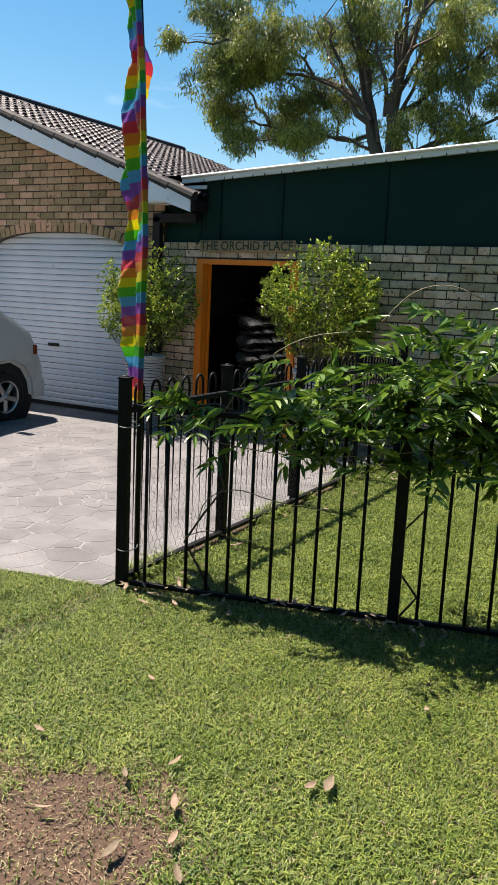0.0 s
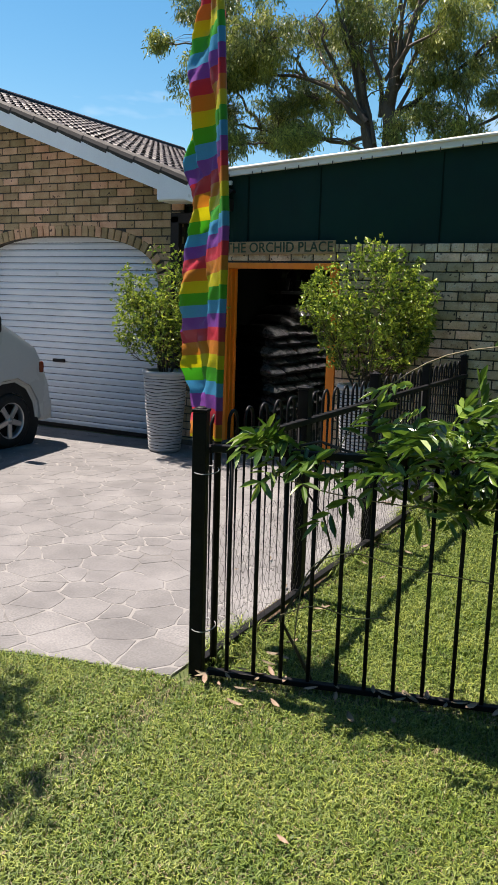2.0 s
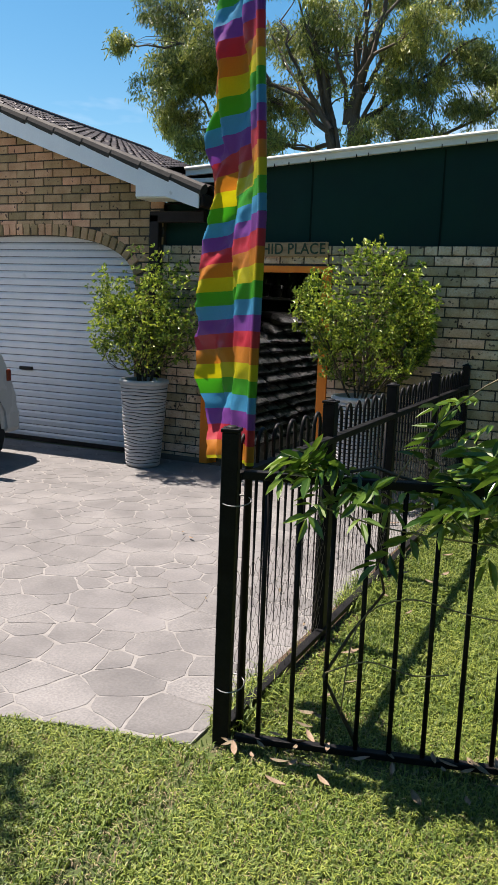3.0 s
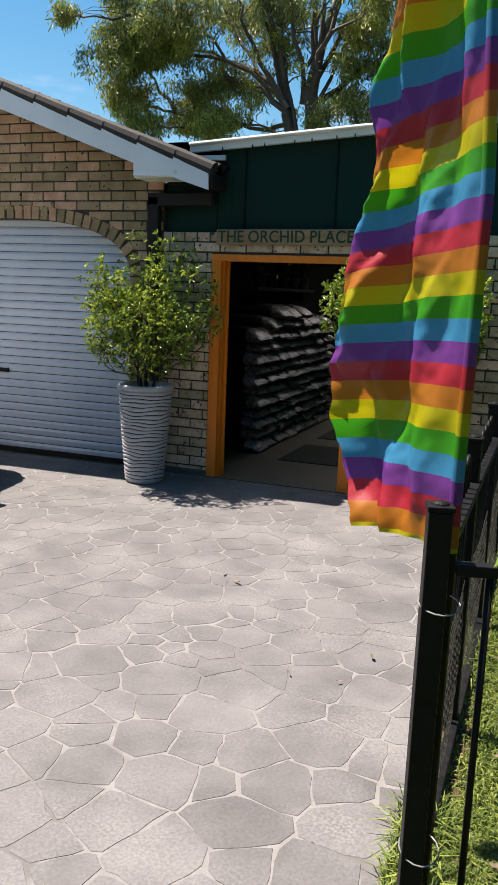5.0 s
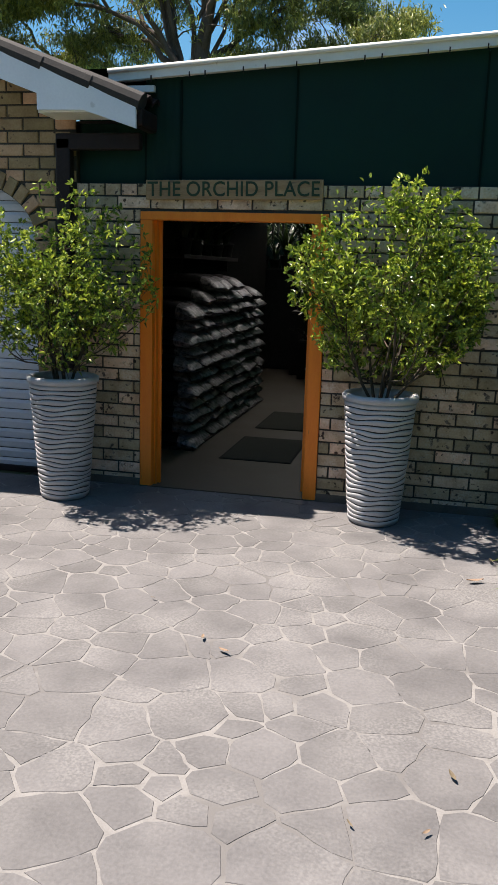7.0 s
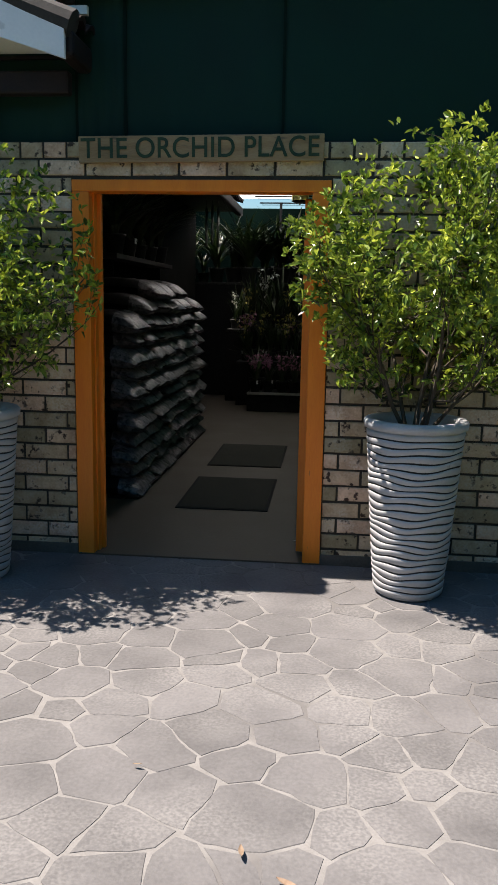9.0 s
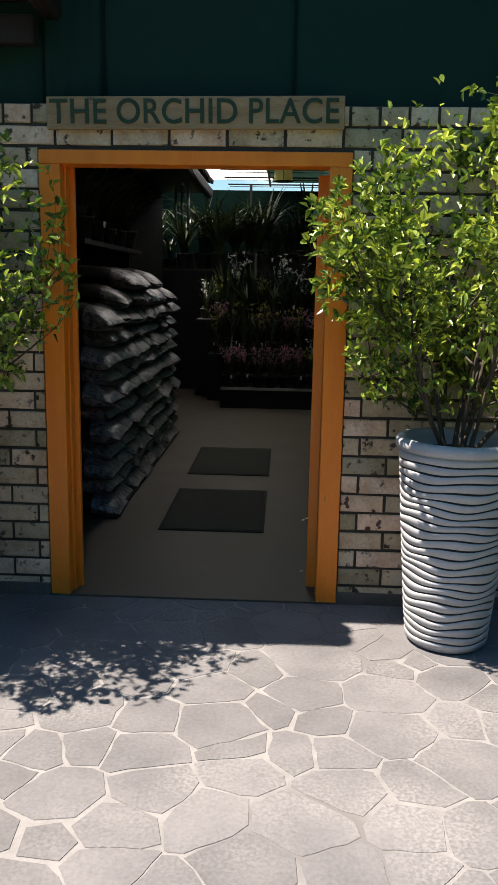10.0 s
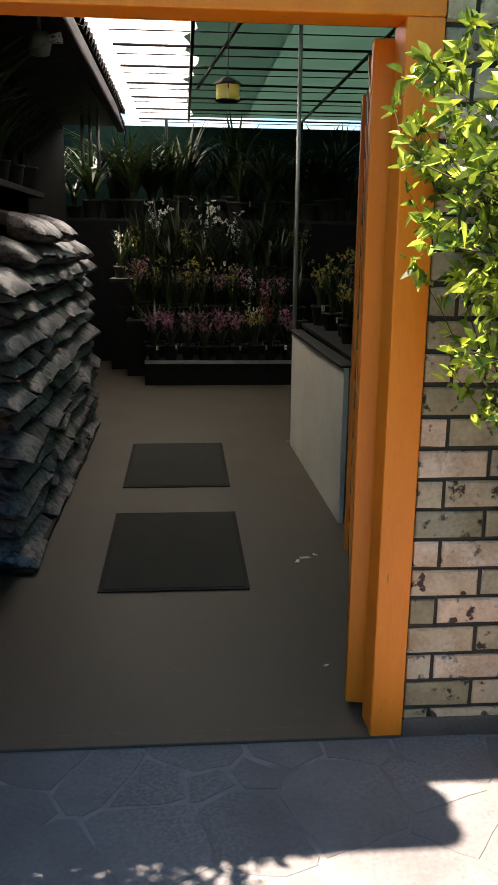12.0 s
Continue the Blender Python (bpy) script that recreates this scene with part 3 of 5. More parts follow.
def tile_mesh():
    """One double-roll roof tile."""
    b = bmesh.new()
    grid = []
    for i in range(9):
        v = i / 8
        zc = 0.048 * abs(math.sin(v * 2 * math.pi)) ** 0.8
        grid.append([b.verts.new((u * -0.40, v * 0.30 - 0.15, zc + (0.03 if u == 0 else 0.004) - (0.022 if k == 0 else 0))) for k, u in ((0, 0), (1, 0), (2, 1))])
    for r0, r1 in zip(grid, grid[1:]):
        for k in range(2):
            b.faces.new((r0[k], r1[k], r1[k + 1], r0[k + 1]))
    data = bpy.data.meshes.new("roof_tile")
    b.to_mesh(data)
    b.free()
    data.materials.append(TILE)
    return data


tile = tile_mesh()
LENGTH = math.hypot(RX1 - RX0, RZ1 - RZ0)
left_v, left_f, made, r = [], [], 0, random.Random(5)
for i in range(int(LENGTH / 0.33)):
    for j in range(24):
        s = 0.33 * i - 0.03
        m = pose(-s * math.cos(slope), 0.22 + 0.30 * j, s * math.sin(slope) + r.uniform(0, 0.004)) @ Matrix.Rotation(slope + r.uniform(-0.025, 0.025), 4, "Y") @ Matrix.Rotation(r.uniform(-0.03, 0.03), 4, "X")
        if made < 300 and (j < 20 or i < 4):
            ob = new("roof_tile", tile)
            ob.parent = roof
            ob.matrix_local = m
            made += 1
        else:
            base = len(left_v)
            left_v += [tuple(m @ v.co) for v in tile.vertices]
            left_f += [[base + k for k in p.vertices] for p in tile.polygons]
tagged(raw_mesh("tile_rest", left_v, left_f, TILE_REST, roof), kind="stuff")
for i in range(int(LENGTH / 0.36)):
    s = 0.36 * i
    b = bmesh.new()
    tube(b, [(-s * math.cos(slope) + 0.03, 0.05, s * math.sin(slope) + 0.0), (-(s + 0.39) * math.cos(slope), 0.05, (s + 0.39) * math.sin(slope) + 0.022)], [0.066, 0.058], 10)
    part("verge_tile", b, VERGE, roof)
bm = bmesh.new()
tube(bm, [(RX1 - RX0, 0.0, RZ1 - RZ0 + 0.03), (RX1 - RX0, 7.4, RZ1 - RZ0 + 0.03)], 0.075, 10)
part("ridge_cap", bm, TILE, roof)

downpipe = thing("downpipe", "dark brown square downpipe on the brick wall", "downpipe", at=(-5.945, 9.36, 0))
part("pipe", boxed(-0.055, 0.055, -0.035, 0.035, 0.0, 2.44, bevel=0.01), DARKBROWN, downpipe)
part("elbow", boxed(-0.055, 0.56, -0.035, 0.035, 2.36, 2.47, bevel=0.012), DARKBROWN, downpipe)
for z in (0.5, 1.6):
    part("bracket", boxed(-0.075, 0.075, -0.037, 0.04, z, z + 0.035, bevel=0.003), DARKBROWN, downpipe)

# ---- green shade cloth front and pale roof edge ----
roof_line = lambda x: 2.835 + 0.066 * (x + 5.62)
screen = thing("shade_screen", "dark green shade cloth stretched above the brick wall", "shade cloth", at=(-5.4, 9.44, 2.15))
edges = [-0.47, 0.02, 0.27, 1.06, 2.25, 3.45, 4.6, 5.8, 7.0]
for x0, x1 in zip(edges, edges[1:]):
    b = bmesh.new()
    nx, nz = 14, 8
    rows = []
    for i in range(nx + 1):
        x = x0 + (x1 - x0) * i / nx
        hi = min(roof_line(x - 5.4) - 2.15 - 0.012, 0.47 if x < 0.0 else 9)
        rows.append([b.verts.new((x, 0.010 * noise.noise(Vector((x * 2.2, k * 0.35, 1.5))) + (0.006 if i in (0, nx) else 0) - 0.004 * math.sin(i * 1.7), hi * k / nz)) for k in range(nz + 1)])
    for c0, c1 in zip(rows, rows[1:]):
        for k in range(nz):
            b.faces.new((c0[k], c1[k], c1[k + 1], c0[k + 1]))
    part("cloth_panel", b, GREEN_CLOTH, screen, smooth=True)
for x in edges[1:-1]:
    part("seam", boxed(x - 0.007, x + 0.007, -0.004, 0.004, 0.0, roof_line(x - 5.4) - 2.15 - 0.05), SEAM, screen, "darker folded seam")
part("backing_board", boxed(-0.47, 8.4, 0.03, 0.05, 0.0, 0.62), DARKBROWN, screen)

edge_thing = thing("roof_edge_gutter", "cream painted metal roof edge with small hooks", "gutter", at=(-5.62, 9.37, 2.835))
b = bmesh.new()
prism(b, [(0, -0.036), (8.5, 8.5 * 0.066 - 0.036), (8.5, 8.5 * 0.066 + 0.02), (0, 0.02)], -0.01, 0.035)
part("fascia", b, CREAM_GUTTER, edge_thing)
b = bmesh.new()
tube(b, [(0, -0.02, 0.030), (8.5, -0.02, 8.5 * 0.066 + 0.030)], 0.016, 8)
part("roll_top", b, CREAM_GUTTER, edge_thing, smooth=True)
b = bmesh.new()
prism(b, [(0, 0.021), (8.5, 8.5 * 0.066 + 0.021), (8.5, 8.5 * 0.066 + 0.027), (0, 0.027)], 0.037, 0.30)
part("sheet_edge", b, CREAM_GUTTER, edge_thing)
b = bmesh.new()
prism(b, [(-0.02, -0.10), (0.32, -0.10), (0.32, -0.06), (-0.02, -0.06)], 0.0, 0.03)
part("end_flashing", b, CREAM_GUTTER, edge_thing)
for k in range(34):
    x = 0.35 + 0.19 * k + r.uniform(-0.07, 0.07)
    part("hook", boxed(x - 0.004, x + 0.004, -0.017, -0.011, x * 0.066 - 0.06, x * 0.066 - 0.02), BLACK, edge_thing)

# ---- doorway ----
frame_thing = thing("door_frame", "orange painted timber door frame", "door frame", kind="structure", at=(-5.40, 9.395, 0))
part("jamb", boxed(0.0, 0.090, -0.01, 0.105, 0, 1.908, bevel=0.005), ORANGE, frame_thing)
part("jamb", boxed(1.217, 1.310, -0.01, 0.105, 0, 1.908, bevel=0.005), ORANGE, frame_thing)
part("head", boxed(0.0, 1.310, -0.012, 0.105, 1.908, 1.966, bevel=0.005), ORANGE, frame_thing)
part("stop", boxed(0.0902, 0.100, 0.045, 0.10, 0, 1.911, bevel=0.003), ORANGE, frame_thing)
part("threshold", boxed(0.0, 1.310, -0.012, 0.05, -0.02, 0.0105, bevel=0.003), CONCRETE, frame_thing, "worn concrete threshold")


def leaf_door(x, side, bottom):
    """A timber door folded back into the shop, with a ragged lattice face."""
    d = thing("folding_door", "orange timber door folded open into the shop", "door", at=(x, 9.545, 0))
    part("lock_stile", boxed(-0.028, 0.028, 0.0, 0.07, bottom, 1.895, bevel=0.004), ORANGE, d)
    part("hinge_stile", boxed(-0.02, 0.02, 0.60, 0.68, 0.28, 1.86, bevel=0.004), ORANGE, d)
    part("panel", boxed(-0.008, 0.008, 0.072, 0.60, 0.28, 1.86), DARKBROWN, d, "dark stained inner panel")
    for k in range(16):
        z = 0.34 + k * 0.095
        b = boxed(-0.012, 0.012, -0.03, 0.24, -0.011, 0.011, bevel=0.002)
        s = part("lattice_slat", b, ORANGE, d)
        s.location, s.rotation_euler = (side * 0.011, 0.14, z), (radians(38), 0, 0)
    return d


leaf_door(-4.196, -1, 0.02).rotation_euler = (0, 0, radians(-9))
part("fixed_stile", boxed(0.060, 0.118, 0.107, 0.14, 0.004, 1.911, bevel=0.004), ORANGE, frame_thing)

sign = thing("shop_sign", "weathered timber sign board with green painted letters", "sign", at=(-4.743, 9.365, 2.113))
part("board", boxed(-0.611, 0.611, 0.0, 0.022, -0.066, 0.062, bevel=0.004), SIGN_WOOD, sign)
sign.rotation_euler = (0, radians(-0.55), 0)
words = bpy.data.curves.new("words", "FONT")
words.body, words.size, words.extrude, words.align_x, words.align_y = "THE ORCHID PLACE", 0.145, 0.0015, "CENTER", "CENTER"
words.space_character, words.space_word = 1.04, 0.9
words.offset = 0.0015
word_ob = new("lettering_outline", words)
bpy.context.view_layer.update()
flat = bpy.data.meshes.new_from_object(word_ob.evaluated_get(bpy.context.evaluated_depsgraph_get()))
bpy.data.objects.remove(word_ob)
flat.materials.clear()
flat.materials.append(SIGN_GREEN)
xs = [v.co.x for v in flat.vertices]
ys = [v.co.y for v in flat.vertices]
flat.transform(Matrix.Diagonal((1.185 / (max(xs) - min(xs)), 0.098 / (max(ys) - min(ys)), 1, 1)))
whole = bmesh.new()
whole.from_mesh(flat)
left = set(whole.verts)
while left:
    front_line = [left.pop()]
    one = set(front_line)
    while front_line:
        v = front_line.pop()
        for e in v.link_edges:
            w = e.other_vert(v)
            if w in left:
                left.discard(w)
                one.add(w)
                front_line.append(w)
    glyph = bmesh.new()
    twin = {v: glyph.verts.new(v.co) for v in one}
    for f in whole.faces:
        if f.verts[0] in one:
            glyph.faces.new([twin[v] for v in f.verts])
    part("letter", glyph, SIGN_GREEN, sign, "dark green painted capital letter").matrix_local = pose(-0.004, -0.0025, -0.002, 90, 0, 0)
whole.free()
bpy.data.meshes.remove(flat)


# ---- plants ----
def leaf_cloud(name, at, way, length, width, material, parent=None, fold=0.25, droop=0.15, seed=1):
    """Leaves of two folded halves each: base points, directions, lengths and widths."""
    g = np.random.default_rng(seed)
    n = len(at)
    way = way / np.linalg.norm(way, axis=1, keepdims=True)
    side = np.cross(way, g.normal(size=(n, 3)) * 0.7 + np.array([0, 0, 1.0]))
    side /= np.linalg.norm(side, axis=1, keepdims=True) + 1e-9
    up = np.cross(side, way)
    L, W = length[:, None], width[:, None]
    down = np.array([0, 0, 1.0])
    p1, p2 = at + way * L * 0.30 + up * W * 0.10, at + way * L * 0.66 - down * L * droop * 0.4
    v = np.stack([at, p1 + side * W * 0.44 + up * W * fold, p2 + side * W * 0.42 + up * W * fold, at + way * L - down * L * droop, p2 - side * W * 0.42 + up * W * fold, p1 - side * W * 0.44 + up * W * fold], 1).reshape(-1, 3)
    i = np.arange(n)[:, None] * 6
    f = np.concatenate([i + np.array([[0, 1, 2, 3]]), i + np.array([[0, 3, 4, 5]])], 0)
    ob = raw_mesh(name, v, f, material, parent)
    ob["kind"] = "stuff"
    return ob


def unit(v):
    return v / (np.linalg.norm(v) + 1e-9)


def shrub(label, at, seed, reach, top, leaves, open_side=0.0):
    """A ribbed pot with a many-stemmed small-leaved shrub in it."""
    g = np.random.default_rng(seed)
    t = thing("potted_shrub", label, "potted plant", group="potted shrubs by the shop door", at=(*at, 0.0035))
    b = bmesh.new()
    H, R0, R1, n = 0.80, 0.160, 0.225, 24
    prof, groove = [(R0 * 0.9, 0.0), (R0, 0.012)], []
    for i in range(n):
        z0, z1 = 0.015 + (H - 0.015) * i / n, 0.015 + (H - 0.015) * (i + 1) / n
        rr = lambda z: R0 + (R1 - R0) * (z / H) ** 0.9
        prof += [(rr(z0) - 0.007, z0), (rr(z0) + 0.003, z0 + 0.0035), (rr(z1) + 0.004, z1 - 0.010), (rr(z1) + 0.001, z1 - 0.0035)]
    prof += [(R1 - 0.004, H), (R1 + 0.016, H + 0.008), (R1 + 0.018, H + 0.035), (R1 + 0.006, H + 0.048), (R1 - 0.02, H + 0.046), (R1 - 0.028, H + 0.02), (R1 - 0.035, H - 0.06)]
    lathe(b, prof, 56, lambda a, z: (0.006 * math.sin(a * 2 + z * 23) + 0.005 * math.sin(a * 5 - z * 31)) * min(1, z * 9) * min(1, max(0, (H - z)) * 12))
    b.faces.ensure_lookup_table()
    # groove faces take the dark dirt-and-shade colour
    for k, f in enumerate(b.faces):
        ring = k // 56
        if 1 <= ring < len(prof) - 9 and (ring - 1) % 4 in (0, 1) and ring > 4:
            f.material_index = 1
        f.smooth = True
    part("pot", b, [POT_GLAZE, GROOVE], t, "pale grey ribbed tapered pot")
    b = bmesh.new()
    bmesh.ops.create_circle(b, cap_ends=True, segments=28, radius=R1 - 0.028)
    for v in b.verts:
        v.co.z = H - 0.02 + 0.01 * noise.noise(v.co * 30)
    part("soil", b, EARTH, t)
    base, way, size = [], [], []
    centre = np.array([0, 0, 0.5 * (top + 1.0)])

    def inside(p):
        q = (p - centre) / np.array([reach, reach * 0.85, (top - 1.0) / 2 + 0.12])
        return np.dot(q, q)

    def grow(b, p, d, length, radius, level):
        pts, rad = [p.copy()], [radius]
        steps = 4 if level < 2 else 3
        for s in range(steps):
            d = unit(d + g.normal(size=3) * 0.16 + np.array([0, 0, 0.10 if level else 0.05]))
            if inside(p + d * length / steps) > 1.0 and level > 0:
                d = unit(d - (p - centre) * 0.5)
            if inside(p + d * length / steps) > 1.12 and level > 0 and s > 0:
                break
            p = p + d * length / steps
            pts.append(p.copy())
            rad.append(radius * (1 - 0.45 * (s + 1) / steps))
            if level >= 2 or (level == 1 and s > 1):
                for _ in range(8 if level >= 2 else 3):
                    base.append(p + g.normal(size=3) * 0.008)
                    way.append(unit(d * 0.5 + g.normal(size=3) * 0.75 + np.array([0, 0, 0.25])))
                    size.append(g.uniform(0.026, 0.050))
        tube(b, pts, rad, 5 if level < 2 else 4, cap=False)
        if level < 3:
            for _ in range((6, 5, 3)[level] if level else 6):
                k = g.integers(1, len(pts))
                out = unit(d * 0.75 + g.normal(size=3) * 0.62 + unit(np.array([p[0], p[1], 0.0])) * 0.30)
                grow(b, pts[k], out, length * g.uniform(0.5, 0.78), rad[k] * 0.62, level + 1)
        else:
            for _ in range(4):
                base.append(p)
                way.append(unit(d + g.normal(size=3) * 0.5))
                size.append(g.uniform(0.031, 0.054))

    stems = 7
    for s in range(stems):
        a = 2 * math.pi * s / stems + g.uniform(-0.3, 0.3)
        lean = g.uniform(0.25, 0.62)
        b = bmesh.new()
        grow(b, np.array([0.05 * math.cos(a), 0.05 * math.sin(a), H - 0.03]), unit(np.array([lean * math.cos(a), lean * 0.8 * math.sin(a), 1.0])), (top - 0.85) * g.uniform(0.44, 0.60), 0.011, 0)
        part("stem", b, BARK, t, smooth=True)
    for _ in range(leaves // 11):
        out = unit(g.normal(size=3))
        base.append(centre + out * g.uniform(0.4, 0.94) * np.array([reach, reach * 0.85, (top - 1.0) / 2 + 0.10]))
        way.append(unit(out * 0.6 + g.normal(size=3) * 0.6 + np.array([0, 0, 0.2])))
        size.append(g.uniform(0.026, 0.050))
    base, way, size = np.array(base), np.array(way), np.array(size)
    keep = np.array([inside(p) < 1.02 + 0.22 * g.random() for p in base])
    base, way, size = base[keep], way[keep], size[keep]
    if len(base) > leaves:
        pick = g.choice(len(base), leaves, replace=False)
        base, way, size = base[pick], way[pick], size[pick]
    leaf_cloud("foliage", base, way, size, size * 0.46, LEAF, t, seed=seed)
    return t


shrub("bright green shrub in a tall pale ribbed pot beside the doorway", (-3.66, 9.05), 21, 0.60, 2.12, 16000)
shrub("open-branched green shrub in a tall pale ribbed pot by the garage", (-5.80, 8.97), 36, 0.62, 1.96, 9600)

# ---- side and front fences ----
POST_TOP = 1.165


def fence_post(parent, x, y, h=POST_TOP, w=0.058):
    b = boxed(x - w / 2, x + w / 2, y - w / 2, y + w / 2, 0, h - 0.02, bevel=0.004)
    p = part("post", b, BLACK, parent)
    b = bmesh.new()
    box(b, x - w / 2 - 0.004, x + w / 2 + 0.004, y - w / 2 - 0.004, y + w / 2 + 0.004, h - 0.0195, h - 0.006, bevel=0.003)
    bmesh.ops.create_uvsphere(b, u_segments=12, v_segments=6, radius=w * 0.42, matrix=Matrix.Translation((x, y, h - 0.008)) @ Matrix.Diagonal((1, 1, 0.5, 1)))
    c = part("post_cap", b, BLACK, parent)
    return p


def chicken_wire(name, parent, origin, along, length, height, cell=0.048):
    """Hexagonal netting as thin wires on an upright plane."""
    segs = []
    h = cell * 0.9
    for j in range(int(height / h)):
        for i in range(int(length / cell)):
            x, z = (i + 0.5 * (j % 2)) * cell, j * h
            top_z = z + h * 0.36
            segs += [((x, z), (x, top_z)), ((x, top_z), (x + cell / 2, z + h)), ((x, top_z), (x - cell / 2, z + h))]
    s = np.array(segs)
    sag = 0.006 * np.sin(s[..., 0] * 7.0) * np.cos(s[..., 1] * 9)
    o, d = np.array(origin), np.array([*along, 0.0])
    nrm = np.array([-along[1], along[0], 0.0])
    p = o + s[..., :1] * d + s[..., 1:] * np.array([0, 0, 1.0]) + sag[..., None] * nrm
    a, b = p[:, 0], p[:, 1]
    w = np.cross(b - a, nrm)
    w /= np.linalg.norm(w, axis=1, keepdims=True) + 1e-9
    r = 0.00085
    v = np.stack([a + w * r, a - w * r * 0.5 + nrm * r, a - w * r * 0.5 - nrm * r, b + w * r, b - w * r * 0.5 + nrm * r, b - w * r * 0.5 - nrm * r], 1).reshape(-1, 3)
    i = np.arange(len(a))[:, None] * 6
    f = np.concatenate([i + np.array([[0, 1, 4, 3]]), i + np.array([[1, 2, 5, 4]]), i + np.array([[2, 0, 3, 5]])], 0)
    ob = raw_mesh(name, v, f, WIRE, parent)
    ob["kind"] = "stuff"


side = thing("side_fence", "black steel hoop-top fence along the driveway", "fence", at=(0, 0, 0))
SX = lambda y: -2.787 - 0.006 * (y - 4.7)
for y in (5.82, 6.93, 8.12, 9.34):
    fence_post(side, SX(y), y)
part("top_rail", boxed(-0.02, 0.02, 4.79, 9.32, 0.965, 0.995, bevel=0.003), BLACK, side).matrix_local = pose(-2.787 + 4.7 * 0.006, 0, 0) @ Matrix(((1, -0.006, 0, 0), (0, 1, 0, 0), (0, 0, 1, 0), (0, 0, 0, 1)))
part("bottom_rail", boxed(-0.02, 0.02, 4.79, 9.32, 0.035, 0.060, bevel=0.003), BLACK, side).matrix_local = pose(-2.787 + 4.7 * 0.006, 0, 0) @ Matrix(((1, -0.006, 0, 0), (0, 1, 0, 0), (0, 0, 1, 0), (0, 0, 0, 1)))
y, pitch_gap = 4.85, 0.076
while y < 9.28:
    if all(abs(y - p) > 0.04 and abs(y + pitch_gap - p) > 0.04 for p in (5.82, 6.93, 8.12, 9.34)):
        b = bmesh.new()
        pts = [(0, 0, 0.09), (0, 0, 1.06)] + [(0, pitch_gap / 2 * (1 - math.cos(a)), 1.06 + pitch_gap * 0.75 * math.sin(a)) for a in [math.pi * k / 8 for k in range(1, 8)]] + [(0, pitch_gap, 1.06), (0, pitch_gap, 0.09)]
        tube(b, pts, 0.0085, 6)
        part("hoop_picket", b, BLACK, side, smooth=True).location = (SX(y), y, 0)
        y += 2 * pitch_gap
    else:
        b = bmesh.new()
        tube(b, [(0, 0, 0.09), (0, 0, 0.97)], 0.0085, 6)
        if all(abs(y - p) > 0.04 for p in (5.82, 6.93, 8.12, 9.34)):
            part("picket", b, BLACK, side, smooth=True).location = (SX(y), y, 0)
        else:
            b.free()
        y += pitch_gap
chicken_wire("wire_netting", side, (-2.772, 4.78, 0.02), (-0.006, 1.0), 4.5, 0.62)

FO, FD = Vector((-2.763, 4.742, 0)), Vector((0.965, 0.262, 0))
front = thing("front_fence", "black steel picket fence at the lawn's edge", "fence", at=FO)
front.rotation_euler = (0, 0, math.atan2(FD.y, FD.x))
fence_post(front, -0.008, 0, 1.165, 0.058)
fence_post(front, 1.475, 0)
fence_post(front, 3.05, 0)
for x0, x1 in ((0.04, 1.441), (1.509, 3.016)):
    part("top_rail", boxed(x0, x1, -0.019, 0.019, 0.985, 1.015, bevel=0.003), BLACK, front)
    part("bottom_rail", boxed(x0, x1, -0.016, 0.016, 0.012, 0.036, bevel=0.003), BLACK, front)
    for k in range(int((x1 - x0) / 0.117)):
        b = bmesh.new()
        tube(b, [(0, 0, 0.015), (0, 0, 0.99)], 0.0095, 6)
        part("picket", b, BLACK, front, smooth=True).location = (x0 + 0.085 + 0.117 * k, 0, 0)
for z in (0.22, 0.90):
    b = bmesh.new()
    tube(b, [(0.047 * math.cos(a) * 1.1 + 0.012, 0.047 * math.sin(a) * 1.5 + 0.02, z + 0.004 * math.sin(a)) for a in [k * math.pi / 8 for k in range(17)]], 0.0022, 5)
    part("tie_wire", b, STEEL, front, "pale tie wire round the post")

# ---- rainbow banner ----
banner = thing("rainbow_banner", "rainbow striped feather banner on a slim pole by the fence", "flag", at=(-2.745, 4.835, 0))
b = bmesh.new()
tube(b, [(0, 0, 0.0), (0, 0, 1.2), (0.012, 0, 1.9), (-0.03, 0.01, 2.7), (-0.12, 0.05, 3.5), (-0.3, 0.12, 4.1)], [0.016, 0.015, 0.013, 0.011, 0.009, 0.005], 8)
part("pole", b, BLACK, banner, smooth=True)
AWAY = Vector((-0.70, 0.714, 0))
NORM = Vector((0.714, 0.70, 0))
pole_x = lambda z: (0.012 * min(1, max(0, (z - 1.2) / 0.7)) - 0.042 * max(0, (z - 1.9) / 0.8) - 0.06 * max(0, z - 2.7))


